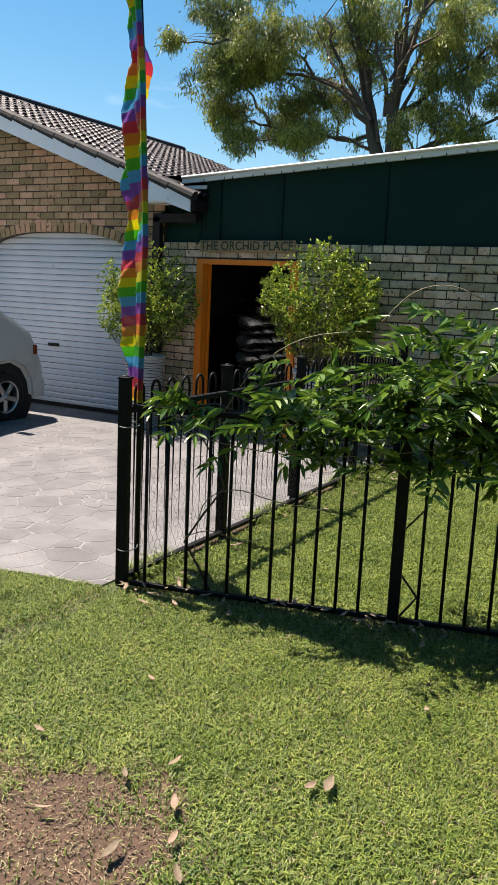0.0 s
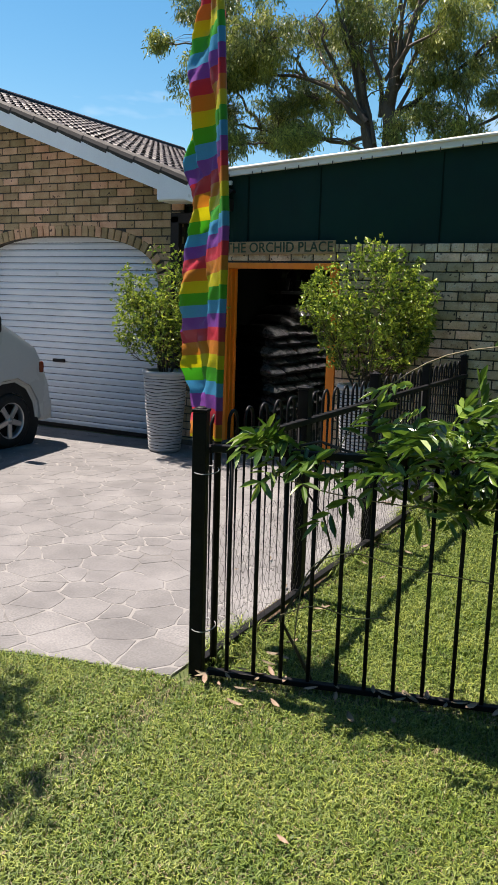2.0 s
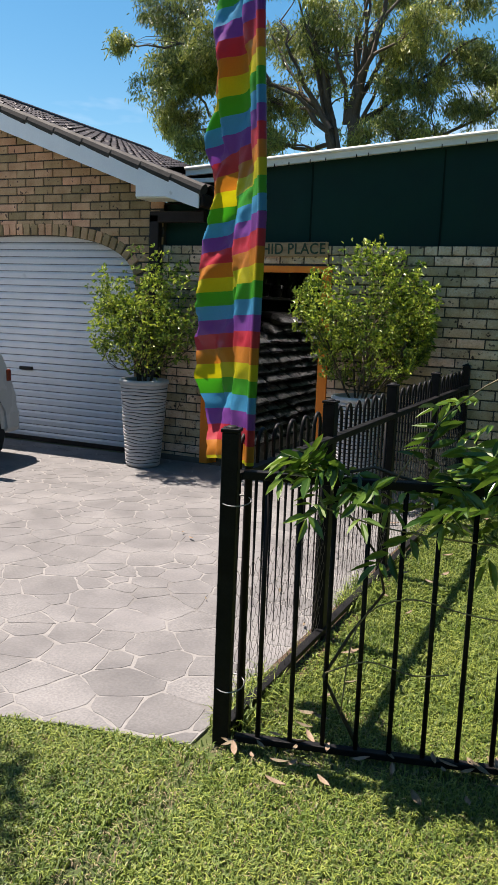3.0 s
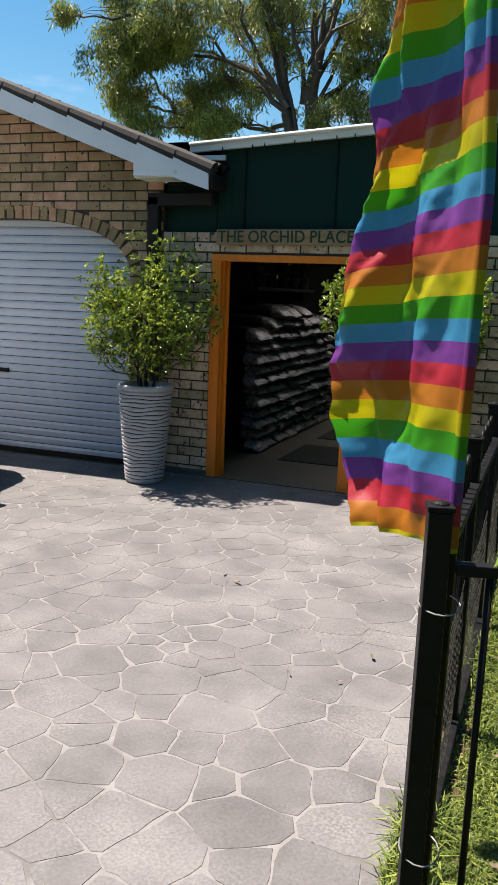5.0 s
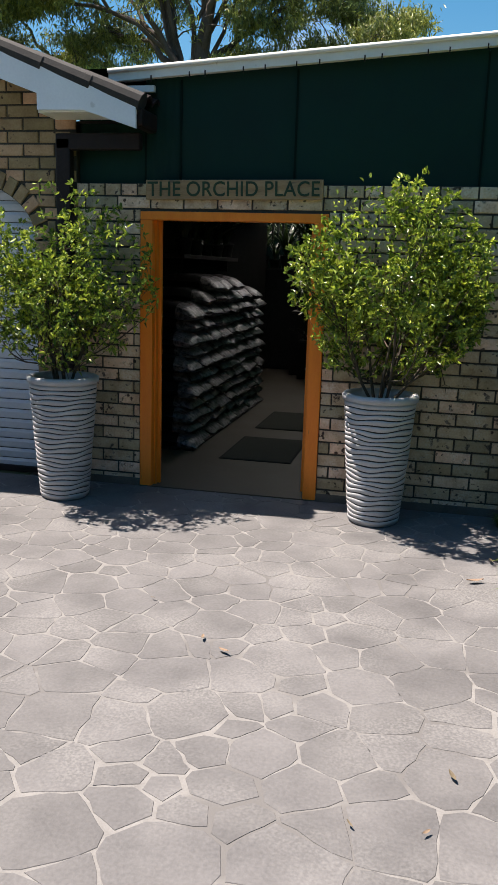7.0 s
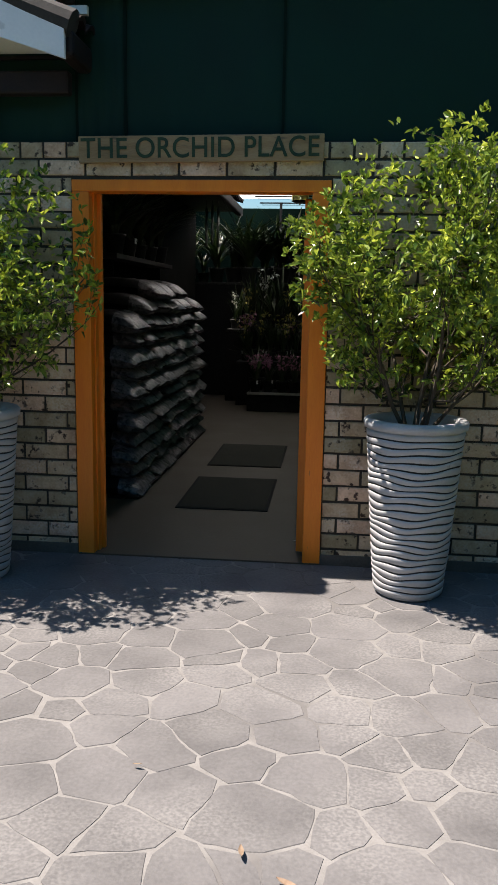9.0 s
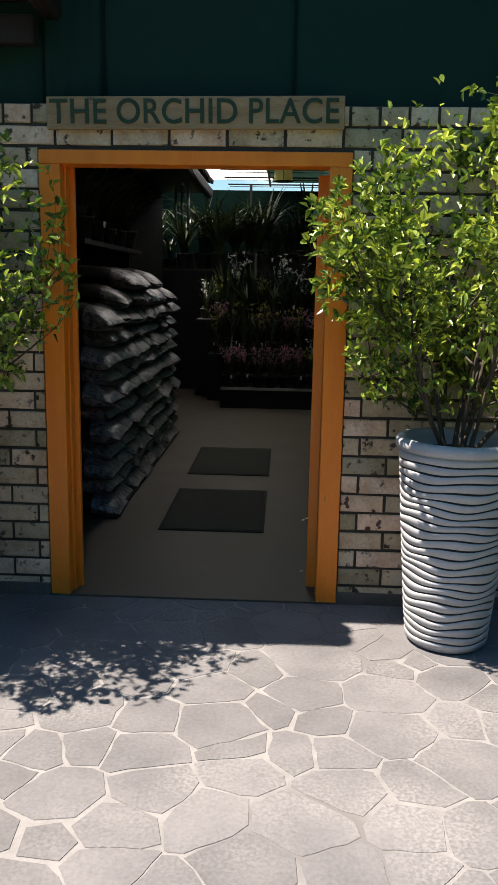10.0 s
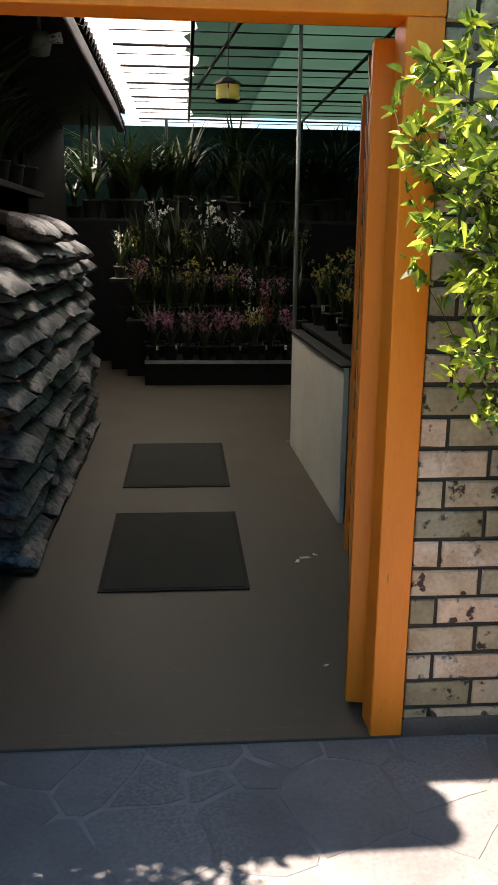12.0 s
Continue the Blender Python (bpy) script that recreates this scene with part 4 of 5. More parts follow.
def cloth_point(u, z):
    """A point of the hanging banner: u across from the pole, z its height."""
    width = float(np.interp(z, (1.0, 1.2, 1.45, 1.66, 1.87, 2.04, 2.28, 2.7, 3.2, 3.9), (0.46, 0.55, 0.61, 0.56, 0.53, 0.46, 0.39, 0.32, 0.25, 0.14))) + 0.012 * math.sin(z * 17)
    fold = 0.055 * math.sin(u * 7.5 + z * 2.2) * u + 0.024 * math.sin(u * 15 - z * 5.1 + 1.0) + 0.012 * math.sin(u * 24 + z * 14) + 0.020 * math.sin(z * 8.5 + u * 3.2 + 0.6) * min(1, u * 3) + 0.010 * noise.noise(Vector((u * 16 + z * 5, z * 19, 7.7))) + 0.006 * noise.noise(Vector((u * 30, z * 42 + u * 12, 2.1))) + 0.030 * noise.noise(Vector((u * 2.2, z * 2.6, 0.3))) + 0.020 * noise.noise(Vector((u * 7, z * 8, 4.3)))
    sag = -0.045 * u * u + 0.05 * math.sin(z * 2.1) * u - 0.055 * u * math.exp(-((z - 1.0) / 0.3) ** 2)
    p = Vector((pole_x(z), 0, z + sag)) + AWAY * (u * width) + NORM * (fold * min(1, 0.2 + u))
    return p


STRIPE, z = 0.0575, 1.015
order = [2, 1, 0, 5, 4, 3]
k = 0
while z < 3.9:
    h = STRIPE if k else 0.012
    b = bmesh.new()
    cols, rowsn = 44, 6 if k else 2
    grid = [[b.verts.new(cloth_point(i / cols, z + h * j / rowsn)) for i in range(cols + 1)] for j in range(rowsn + 1)]
    for r0, r1 in zip(grid, grid[1:]):
        for i in range(cols):
            b.faces.new((r0[i], r0[i + 1], r1[i + 1], r1[i]))
    tube(b, [(pole_x(z), 0, z), (pole_x(z + h), 0, z + h)], 0.0165, 10, cap=False)
    part("stripe", b, RAINBOW[order[k % 6]], banner, ("red", "orange", "yellow", "green", "blue", "violet")[order[k % 6]] + " nylon stripe", smooth=True)
    z += h
    k += 1
# ---- vine over the front fence ----
vine = thing("climbing_vine", "leafy green vine sprawling over the front fence", "vine", at=(0, 0, 0))
g = np.random.default_rng(12)
base, way, size = [], [], []
fence_at = lambda s: np.array([FO.x + FD.x * s, FO.y + FD.y * s, 0.0])
acr = np.array([-FD.y, FD.x, 0.0])


def frond(p, d, length):
    """A feathery leaf: a bent stalk with pairs of leaflets."""
    sidew = unit(np.cross(d, np.array([0, 0, 1.0])) + g.normal(size=3) * 0.25)
    n = g.integers(4, 7)
    for k in range(n):
        s = (k + 0.8) / n
        q = p + d * length * s - np.array([0, 0, 1.0]) * 0.30 * length * s * s
        for sgn in (-1, 1):
            base.append(q)
            way.append(unit(sidew * sgn * 0.9 + d * 0.55 - np.array([0, 0, 0.25]) + g.normal(size=3) * 0.12))
            size.append(g.uniform(0.065, 0.115))
    base.append(p + d * length - np.array([0, 0, 0.30 * length]))
    way.append(unit(d - np.array([0, 0, 0.5])))
    size.append(g.uniform(0.065, 0.10))


fronds = 0
while fronds < 560:
    s = g.uniform(0.12, 3.2)
    dense = 0.04 + 0.96 * min(1, max(0, (s - 0.55) / 1.0)) ** 1.1
    if g.random() > dense:
        continue
    rise = 0.97 + 0.42 * min(1, max(0, (s - 0.7) / 1.2))
    z = g.normal(1.00 + 0.16 * min(1, max(0, (s - 0.6) / 1.1)), 0.08 + 0.12 * min(1, max(0, s - 0.5) / 1.3))
    p = fence_at(s) + acr * g.normal(0.03, 0.10 + 0.08 * min(1, s / 2)) + np.array([0, 0, min(max(z, 0.80 + 0.06 * g.random()), 1.58)])
    d = unit(g.normal(size=3) * np.array([1, 1, 0.35]) + acr * -0.35 + np.array([0, 0, 0.35]))
    frond(p, d, g.uniform(0.13, 0.24))
    fronds += 1
for s, z in ((0.32, 0.99), (0.40, 1.05), (0.45, 0.95), (0.75, 1.02), (0.85, 0.98)):
    for _ in range(3):
        frond(fence_at(s) + np.array([0, 0, z]), unit(g.normal(size=3) + np.array([-0.3, -0.5, 0.5])), 0.17)
for s0 in (0.45, 1.55, 2.4):
    b = bmesh.new()
    pts = [fence_at(s0 + g.uniform(-0.1, 0.1)) + acr * 0.05]
    for k in range(1, 8):
        pts.append(fence_at(s0 + 0.10 * math.sin(k * 1.3 + s0 * 5)) + acr * (0.03 + 0.04 * math.sin(k * 2 + s0)) + np.array([0, 0, 0.15 * k]))
    tube(b, pts, [0.008 - 0.0007 * k for k in range(8)], 6)
    part("stem", b, BARK, vine, smooth=True)
for s0 in (0.35, 1.2, 2.0):
    b = bmesh.new()
    pts = [fence_at(s0 + 0.13 * k) + acr * 0.04 * math.sin(k) + np.array([0, 0, 1.02 + 0.03 * math.sin(k * 1.7)]) for k in range(9)]
    tube(b, pts, 0.006, 5)
    part("stem", b, BARK, vine, smooth=True)
leaf_cloud("foliage", np.array(base), np.array(way), np.array(size), np.array(size) * 0.31, VINE_LEAF, vine, fold=0.18, droop=0.12, seed=4)
for pts in ([(0.55, 1.02), (0.7, 1.25), (0.95, 1.42), (1.3, 1.47), (1.7, 1.45)], [(0.3, 0.93), (0.55, 0.86), (0.9, 0.83), (1.3, 0.87), (1.9, 0.98)],
            [(0.42, 0.20), (0.46, 0.52), (0.62, 0.62), (0.85, 0.58), (1.25, 0.56)], [(1.3, 1.5), (1.45, 1.66), (1.62, 1.70), (1.8, 1.63)], [(0.36, 0.34), (0.5, 0.39), (0.66, 0.35), (0.8, 0.37)]):
    b = bmesh.new()
    fine = []
    for i in range(len(pts) - 1):
        p0, p1, p2, p3 = pts[max(i - 1, 0)], pts[i], pts[i + 1], pts[min(i + 2, len(pts) - 1)]
        for t in (0, 0.25, 0.5, 0.75):
            fine.append(tuple(0.5 * (2 * p1[c] + (p2[c] - p0[c]) * t + (2 * p0[c] - 5 * p1[c] + 4 * p2[c] - p3[c]) * t * t + (3 * p1[c] - p0[c] - 3 * p2[c] + p3[c]) * t ** 3) for c in (0, 1)))
    tube(b, [fence_at(s) - acr * (0.05 + 0.02 * math.sin(s * 6)) + np.array([0, 0, z]) for s, z in fine], 0.0028, 5)
    part("tendril", b, TWINE, vine, "long pale bare shoot", smooth=True)

# ---- parked van ----
van = thing("white_van", "white one-box van parked nose to the garage door", "van", at=(-7.12, 8.13, 0))
side_line = [(-0.43, 0.20), (-0.39, 0.38), (-0.27, 0.58), (-0.10, 0.67), (0.08, 0.68), (0.24, 0.60), (0.34, 0.45), (0.38, 0.24),
             (0.55, 0.24), (0.60, 0.40), (0.58, 0.62), (0.50, 0.82), (0.40, 1.02), (0.18, 1.16), (-0.30, 1.42), (-0.75, 1.80), (-1.2, 1.93), (-3.6, 1.93), (-4.0, 1.75), (-4.1, 0.9), (-4.05, 0.24)]
b = bmesh.new()
f = [b.verts.new((-max(0, z - 0.95) * 0.16, y, z)) for y, z in side_line]
k = [b.verts.new((-1.68 + max(0, z - 0.95) * 0.16, y, z)) for y, z in side_line]
b.faces.new(f)
b.faces.new(k[::-1])
for i in range(len(f)):
    j = (i + 1) % len(f)
    b.faces.new((f[j], f[i], k[i], k[j]))
bmesh.ops.recalc_face_normals(b, faces=b.faces)
bmesh.ops.triangulate(b, faces=[f for f in b.faces if len(f.verts) > 4])
edges = [e for e in b.edges if len(e.link_faces) == 2 and e.calc_face_angle() > 0.9]
bmesh.ops.bevel(b, geom=edges, offset=0.045, segments=3, affect="EDGES", clamp_overlap=True)
part("body", b, CAR_WHITE, van)
b = bmesh.new()
pts = [(-0.42, 1.13), (-0.36, 1.30), (-0.80, 1.70), (-1.25, 1.78), (-1.25, 1.13)]
f = [b.verts.new((0.006 - max(0, z - 0.95) * 0.16, y, z)) for y, z in pts]
b.faces.new(f)
bmesh.ops.solidify(b, geom=b.faces[:], thickness=0.01)
part("side_window", b, CAR_GLASS, van, "dark side window")
b = bmesh.new()
pts = [(0.14, 1.19), (-0.27, 1.415), (-0.72, 1.79)]
for s in (0, 1):
    for y, z in pts:
        b.verts.new((-0.16 if s == 0 else -1.52, y + 0.012, z + 0.012))
b.verts.ensure_lookup_table()
b.faces.new([b.verts[i] for i in (1, 2, 5, 4)])
part("windscreen", b, CAR_GLASS, van)
# dark red tail-light lens, inset at the body corner
part("tail_light", boxed(-0.05, 0.006, 0.40, 0.472, 0.76, 0.88, bevel=0.016), RED_LENS, van, "dark red corner tail-light lens")
part("bumper", boxed(-1.69, 0.004, 0.40, 0.615, 0.24, 0.50, bevel=0.06), CAR_WHITE, van)
b = bmesh.new()
box(b, 0.02, 0.20, -0.42, -0.31, 1.20, 1.38, bevel=0.035)
part("mirror", b, BLACK, van, "black door mirror")
part("sill", boxed(-1.6, -0.03, -3.6, -0.42, 0.18, 0.25, bevel=0.01), BLACK, van)
for wy in (0.0, -2.7):
    w = bmesh.new()
    lathe(w, [(0.19, -0.09), (0.245, -0.098), (0.275, -0.085), (0.285, -0.05), (0.287, 0.05), (0.275, 0.085), (0.245, 0.098), (0.19, 0.09)], 36)
    wheel = part("wheel", w, RUBBER, van, "black tyre on an alloy rim", smooth=True)
    wheel.matrix_local = pose(-0.115, wy, 0.285, 0, 90, 0)
    w = bmesh.new()
    lathe(w, [(0.195, 0.088), (0.186, 0.092), (0.176, 0.075), (0.170, 0.02)], 36)
    rim = part("rim", w, ALLOY, wheel, smooth=True)
    for s in range(5):
        w = boxed(0.03, 0.18, -0.030, 0.030, 0.055, 0.080, bevel=0.012)
        sp = part("spoke", w, ALLOY, wheel)
        sp.rotation_euler = (0, 0, 2 * math.pi * s / 5)
    w = bmesh.new()
    lathe(w, [(0.0, 0.088), (0.035, 0.085), (0.045, 0.05)], 20)
    part("hub_cap", w, ALLOY, wheel, smooth=True)
    # flat black ring stands in for the shade inside the wheel arch
    w = bmesh.new()
    lathe(w, [(0.29, 0.07), (0.43, 0.068), (0.43, -0.08)], 28)
    part("arch_liner", w, RUBBER, van, "black ring standing in for the wheel arch shade").matrix_local = pose(-0.115, wy, 0.285, 0, 90, 0)
    w = bmesh.new()
    lathe(w, [(0.0, 0.0), (0.185, 0.0)], 20)
    part("brake_disc", w, BLACK, wheel)

# ---- gum tree behind ----
gum = thing("gum_tree", "tall many-stemmed gum tree with drooping grey-green foliage", "tree", at=(-11.16, 30.0, 0))
g = np.random.default_rng(44)


def bent(b, p, q, r0, r1, sides, sway, lift=0.0, steps=9):
    """A tapered branch that wanders from p to q; returns its points."""
    pts, rad = [], []
    span = np.linalg.norm(q - p)
    side_way = unit(np.cross(q - p, g.normal(size=3))) * span * sway
    for k in range(steps):
        u = k / (steps - 1)
        kink = g.normal(size=3) * 0.016 * span * (0 < k < steps - 1)
        pts.append(p + (q - p) * u + side_way * math.sin(math.pi * u) + np.array([0, 0, lift * span * math.sin(math.pi * u)]) + kink)
        rad.append(r0 + (r1 - r0) * u ** 0.8)
    tube(b, pts, rad, sides, cap=False)
    return pts


def sprays(centres, count, spread):
    """Hanging sprays of narrow leaves round each centre: bases, directions and lengths."""
    n = len(centres) * count
    at = np.repeat(centres, count, 0) + g.normal(size=(n, 3)) * np.array([spread, spread, spread * 0.72])
    hang = np.repeat(g.normal(size=(len(centres), 3)) * 0.35 + np.array([0, 0, -0.75]), count, 0)
    return at, hang + g.normal(size=(n, 3)) * 0.55, g.uniform(0.10, 0.21, n)


nodes = []
for path, radii in (([(-0.05, 0, 0), (-0.15, 0, 3.5), (-0.32, 0.1, 6.6), (-0.62, 0.1, 8.0), (-1.0, 0.1, 9.4), (-1.4, 0.1, 10.8), (-1.7, 0, 12.6)], [0.50, 0.36, 0.25, 0.20, 0.13, 0.09, 0.05]),
                    ([(0.45, 0, 0), (0.42, 0, 3.5), (0.40, 0, 6.6), (0.22, 0, 8.2), (0.45, 0, 9.6), (0.85, 0.1, 10.8), (1.3, 0.2, 12.6)], [0.54, 0.42, 0.32, 0.25, 0.15, 0.10, 0.05])):
    b = bmesh.new()
    fine, fr = [], []
    for (p, q), (r0, r1) in zip(zip(path, path[1:]), zip(radii, radii[1:])):
        for u in (0, 0.33, 0.67):
            fine.append(np.array(p) * (1 - u) + np.array(q) * u + g.normal(size=3) * 0.035)
            fr.append(r0 * (1 - u) + r1 * u)
    tube(b, fine, fr, 12, cap=False)
    part("trunk", b, GUM_BARK, gum, smooth=True)
    nodes += fine[6:]
for x, z0, tx, tz, rad in ((-0.5, 7.7, -2.6, 11.4, 0.15), (-0.6, 8.0, -3.6, 11.9, 0.12), (0.1, 8.2, -0.5, 12.4, 0.17), (0.25, 8.4, 0.2, 12.6, 0.14), (0.2, 8.0, 2.3, 12.2, 0.16), (-0.1, 7.9, -1.1, 12.2, 0.12),
                           (0.4, 8.6, 3.4, 12.4, 0.12), (0.3, 7.9, 4.2, 10.2, 0.15), (-0.5, 7.6, -4.6, 9.8, 0.15), (-0.4, 7.3, -5.2, 8.0, 0.12), (0.4, 6.3, 3.4, 7.6, 0.13), (0.4, 6.5, 5.8, 8.6, 0.12),
                           (-0.4, 7.2, -1.7, 12.0, 0.10), (-0.6, 8.4, -2.2, 12.6, 0.09), (0.2, 8.6, 1.5, 12.8, 0.11), (0.4, 7.4, 2.8, 11.2, 0.10), (-0.2, 7.0, -0.9, 11.6, 0.10), (0.1, 9.0, 0.7, 12.9, 0.09), (-0.5, 8.0, -5.4, 11.2, 0.10)):
    b = bmesh.new()
    nodes += bent(b, np.array([x, g.uniform(-0.2, 0.2), z0]), np.array([tx, g.uniform(-1.2, 1.2), tz]), rad * 0.78, 0.03, 8, 0.08, 0.06 if tz > 9 else -0.03)[2:]
    part("limb", b, GUM_BARK, gum, smooth=True)
# crown masses: offset from the trunk, height, size, fullness
MASSES = ((-7.4, 11.4, 0.82, 1), (-6.1, 11.8, 1.1, 1), (-7.8, 10.6, 0.37, 0.8), (-6.2, 9.4, 1.1, 1.2), (-6.7, 8.4, 0.9, 1.3), (-5.0, 9.7, 1.2, 1.2), (-3.8, 10.2, 1.27, 1.3), (-3.3, 8.9, 0.92, 1), (-4.6, 8.1, 1.08, 1.1),
          (-5.6, 7.3, 0.75, 1), (-3.7, 7.6, 0.94, 0.9), (-2.6, 7.2, 0.68, 0.8), (-2.1, 8.7, 0.8, 0.7), (-3.0, 11.3, 1.0, 0.9), (-1.2, 11.3, 0.9, 0.6), (-5.7, 13.5, 1.4, 0.9), (-2.2, 13.1, 1.3, 0.7), (-1.3, 9.9, 0.9, 0.5))
MASSES += ((1.9, 10.1, 0.77, 1), (2.9, 10.3, 0.74, 1), (3.7, 10.0, 0.72, 1), (1.6, 9.2, 0.7, 0.8), (2.8, 9.1, 0.84, 0.9), (3.9, 8.4, 0.73, 0.8), (1.5, 8.1, 0.7, 0.7), (2.5, 7.5, 0.77, 0.8), (3.1, 7.0, 0.57, 0.6), (1.0, 7.3, 0.5, 0.4),
           (4.4, 9.5, 0.71, 1), (5.3, 9.1, 0.7, 1), (6.4, 8.9, 0.66, 1), (0.1, 10.9, 0.9, 0.45), (1.1, 12.4, 1.16, 0.8), (3.6, 11.9, 1.07, 0.8), (5.6, 8.2, 0.6, 0.9), (6.3, 8.1, 0.6, 0.8))
homes = []
for lx, lz, lr, full in MASSES:
    b = bmesh.new()
    c = np.array([lx, g.normal() * 0.9, lz])
    start = min(nodes, key=lambda q: np.linalg.norm(q - c) + 2.2 * max(0.0, q[2] - lz + 0.3) + 0.8 * abs(q[1] - c[1]))
    main = bent(b, start, c, 0.045 + 0.008 * np.linalg.norm(c - start), 0.018, 6, 0.08, 0.03)
    for _ in range(int(42 * lr * lr * full) + 10):
        out = unit(g.normal(size=3))
        q = c + out * lr * np.array([1.12, 1.12, 0.85]) * g.uniform(0.35, 1.08)
        homes.append(q)
        if g.random() < 0.45:
            bent(b, main[g.integers(4, 9)], q, 0.016, 0.005, 4, 0.12, 0.05, 6)
    part("limb", b, GUM_BARK, gum, smooth=True)
for _ in range(70):
    # thin leafy twigs among the inner limbs
    p = nodes[g.integers(0, len(nodes))]
    q = p + np.array([g.normal() * 0.8, g.normal() * 0.8, g.uniform(-0.2, 1.5)])
    b = bmesh.new()
    bent(b, p, q, 0.03, 0.007, 5, 0.12, 0.04, 6)
    part("twig", b, GUM_BARK, gum, smooth=True)
    homes.append(q)
leaf_at, leaf_way, leaf_len = sprays(np.array(homes), 78, 0.17)
leaf_cloud("crown", leaf_at, leaf_way, leaf_len, leaf_len * 0.24, GUM_LEAF, gum, fold=0.1, droop=0.1, seed=9)

# ---- unseen young tree, added beside the drive to shade the lawn ----
young = thing("young_tree", "unseen young leafy tree added beside the driveway to shade the lawn", "tree", at=(-5.3, 3.72, -0.012))
b = bmesh.new()
stem = bent(b, np.array([0, 0, 0.0]), np.array([0.12, 0.15, 3.5]), 0.04, 0.018, 8, 0.01)
part("trunk", b, BARK, young, smooth=True)
homes = []
for _ in range(26):
    b = bmesh.new()
    q = np.array([0.14, 0.20, 3.75]) + unit(g.normal(size=3)) * np.array([0.62, 0.46, 0.5]) * g.uniform(0.3, 1.0)
    bent(b, stem[g.integers(5, 9)], q, 0.012, 0.004, 5, 0.1, 0.03, 6)
    part("limb", b, BARK, young, smooth=True)
    homes.append(q)
leaf_at, leaf_way, leaf_len = sprays(np.array(homes), 90, 0.12)
leaf_cloud("crown", leaf_at, leaf_way, leaf_len * 0.6, leaf_len * 0.26, VINE_LEAF, young, fold=0.1, droop=0.1, seed=19)


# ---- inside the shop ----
house_side = tagged(mesh_object("wall_left", boxed(-6.10, -5.93, 9.52, 16.4, 0, 2.545), SHOP_WALL), "house side wall inside the shop, coloured near black for its shade", "wall", kind="structure")
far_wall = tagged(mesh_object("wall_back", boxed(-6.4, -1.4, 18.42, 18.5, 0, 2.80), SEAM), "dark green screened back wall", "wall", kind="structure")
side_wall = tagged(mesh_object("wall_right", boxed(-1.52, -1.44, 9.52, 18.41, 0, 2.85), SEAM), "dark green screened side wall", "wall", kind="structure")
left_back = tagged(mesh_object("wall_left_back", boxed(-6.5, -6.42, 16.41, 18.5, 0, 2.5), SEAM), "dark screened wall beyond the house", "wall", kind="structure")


def roof_sheet(name, x0, x1, y0, y1, z, material, label, ragged=0.0):
    b = bmesh.new()
    nx, ny = 6, 36
    grid = [[b.verts.new((x0 + (x1 - x0) * i / nx + (ragged * (noise.noise(Vector((j * 0.55, 3.1, 0))) + 0.5 * noise.noise(Vector((j * 1.9, 8.1, 0)))) if i == 0 else 0), y0 + (y1 - y0) * j / ny, z + 0.012 * noise.noise(Vector((i * 0.7, j * 0.9, z))))) for i in range(nx + 1)] for j in range(ny + 1)]
    for r0, r1 in zip(grid, grid[1:]):
        for i in range(nx):
            b.faces.new((r0[i], r0[i + 1], r1[i + 1], r1[i]))
    return tagged(mesh_object(name, b, material, smooth=True), label, "roof sheet", kind="structure")


roof_sheet("ceiling_sheet", -5.98, -3.9, 11.4, 18.4, 2.94, CLEAR_ROOF, "milky translucent roof sheet")
roof_sheet("ceiling_net", -4.62, -1.5, 9.46, 18.4, 2.915, NET, "green shade net roof", 0.22)
# unseen dark bay, added to hold back roof light near the doorway
roof_sheet("ceiling_front", -5.98, -4.62, 9.46, 11.4, 2.90, SEAM, "unseen dark roof bay added over the shop front")
frame_roof = thing("roof_frame", "thin dark steel purlins and wires under the shop roof", "roof frame", at=(0, 0, 0))
for k in range(11):
    y = 10.3 + 0.80 * k
    b = bmesh.new()
    tube(b, [(-5.24, y, 2.87), (-1.55, y, 2.87)], 0.011, 6)
    part("purlin", b, BLACK, frame_roof, smooth=True)
    b = bmesh.new()
    tube(b, [(-5.24, y + 0.4, 2.885), (-1.55, y + 0.37, 2.885)], 0.005, 5)
    part("wire", b, BLACK, frame_roof, smooth=True)
for x, y0, x1, y1 in ((-4.63, 9.6, -4.62, 18.3), (-4.1, 11.5, -4.55, 16.0), (-3.2, 9.6, -3.2, 18.3)):
    b = bmesh.new()
    tube(b, [(x, y0, 2.855), (x1, y1, 2.855)], 0.016, 6)
    part("rafter", b, BLACK, frame_roof, smooth=True)
for x, y in ((-3.20, 18.2), (-4.9, 18.2), (-2.0, 18.2)):
    b = bmesh.new()
    tube(b, [(x, y, 0), (x, y, 2.85)], 0.02, 8)
    part("post", b, BLACK, frame_roof, smooth=True)

lamp = thing("hanging_lantern", "small hanging lantern with yellow glass panes", "lantern", at=(-4.40, 13.2, 2.33))
b = bmesh.new()
tube(b, [(0, 0, 0.13), (0.01, 0, 0.62)], 0.004, 5)
part("cord", b, BLACK, lamp)
b = bmesh.new()
lathe(b, [(0.0, 0.14), (0.03, 0.13), (0.10, 0.09), (0.105, 0.08), (0.0, 0.078)], 6)
part("cap", b, BLACK, lamp)
for s in range(6):
    b = boxed(-0.040, 0.040, 0.078, 0.081, -0.02, 0.076)
    p = part("pane", b, LAMP_GLASS, lamp, "yellow glass pane")
    p.rotation_euler = (0, 0, s * math.pi / 3 + math.pi / 6)
b = bmesh.new()
lathe(b, [(0.0, -0.03), (0.085, -0.03), (0.088, -0.02), (0.0, -0.018)], 6)
part("base_ring", b, BLACK, lamp)
lamp.scale = (0.95, 0.95, 0.95)

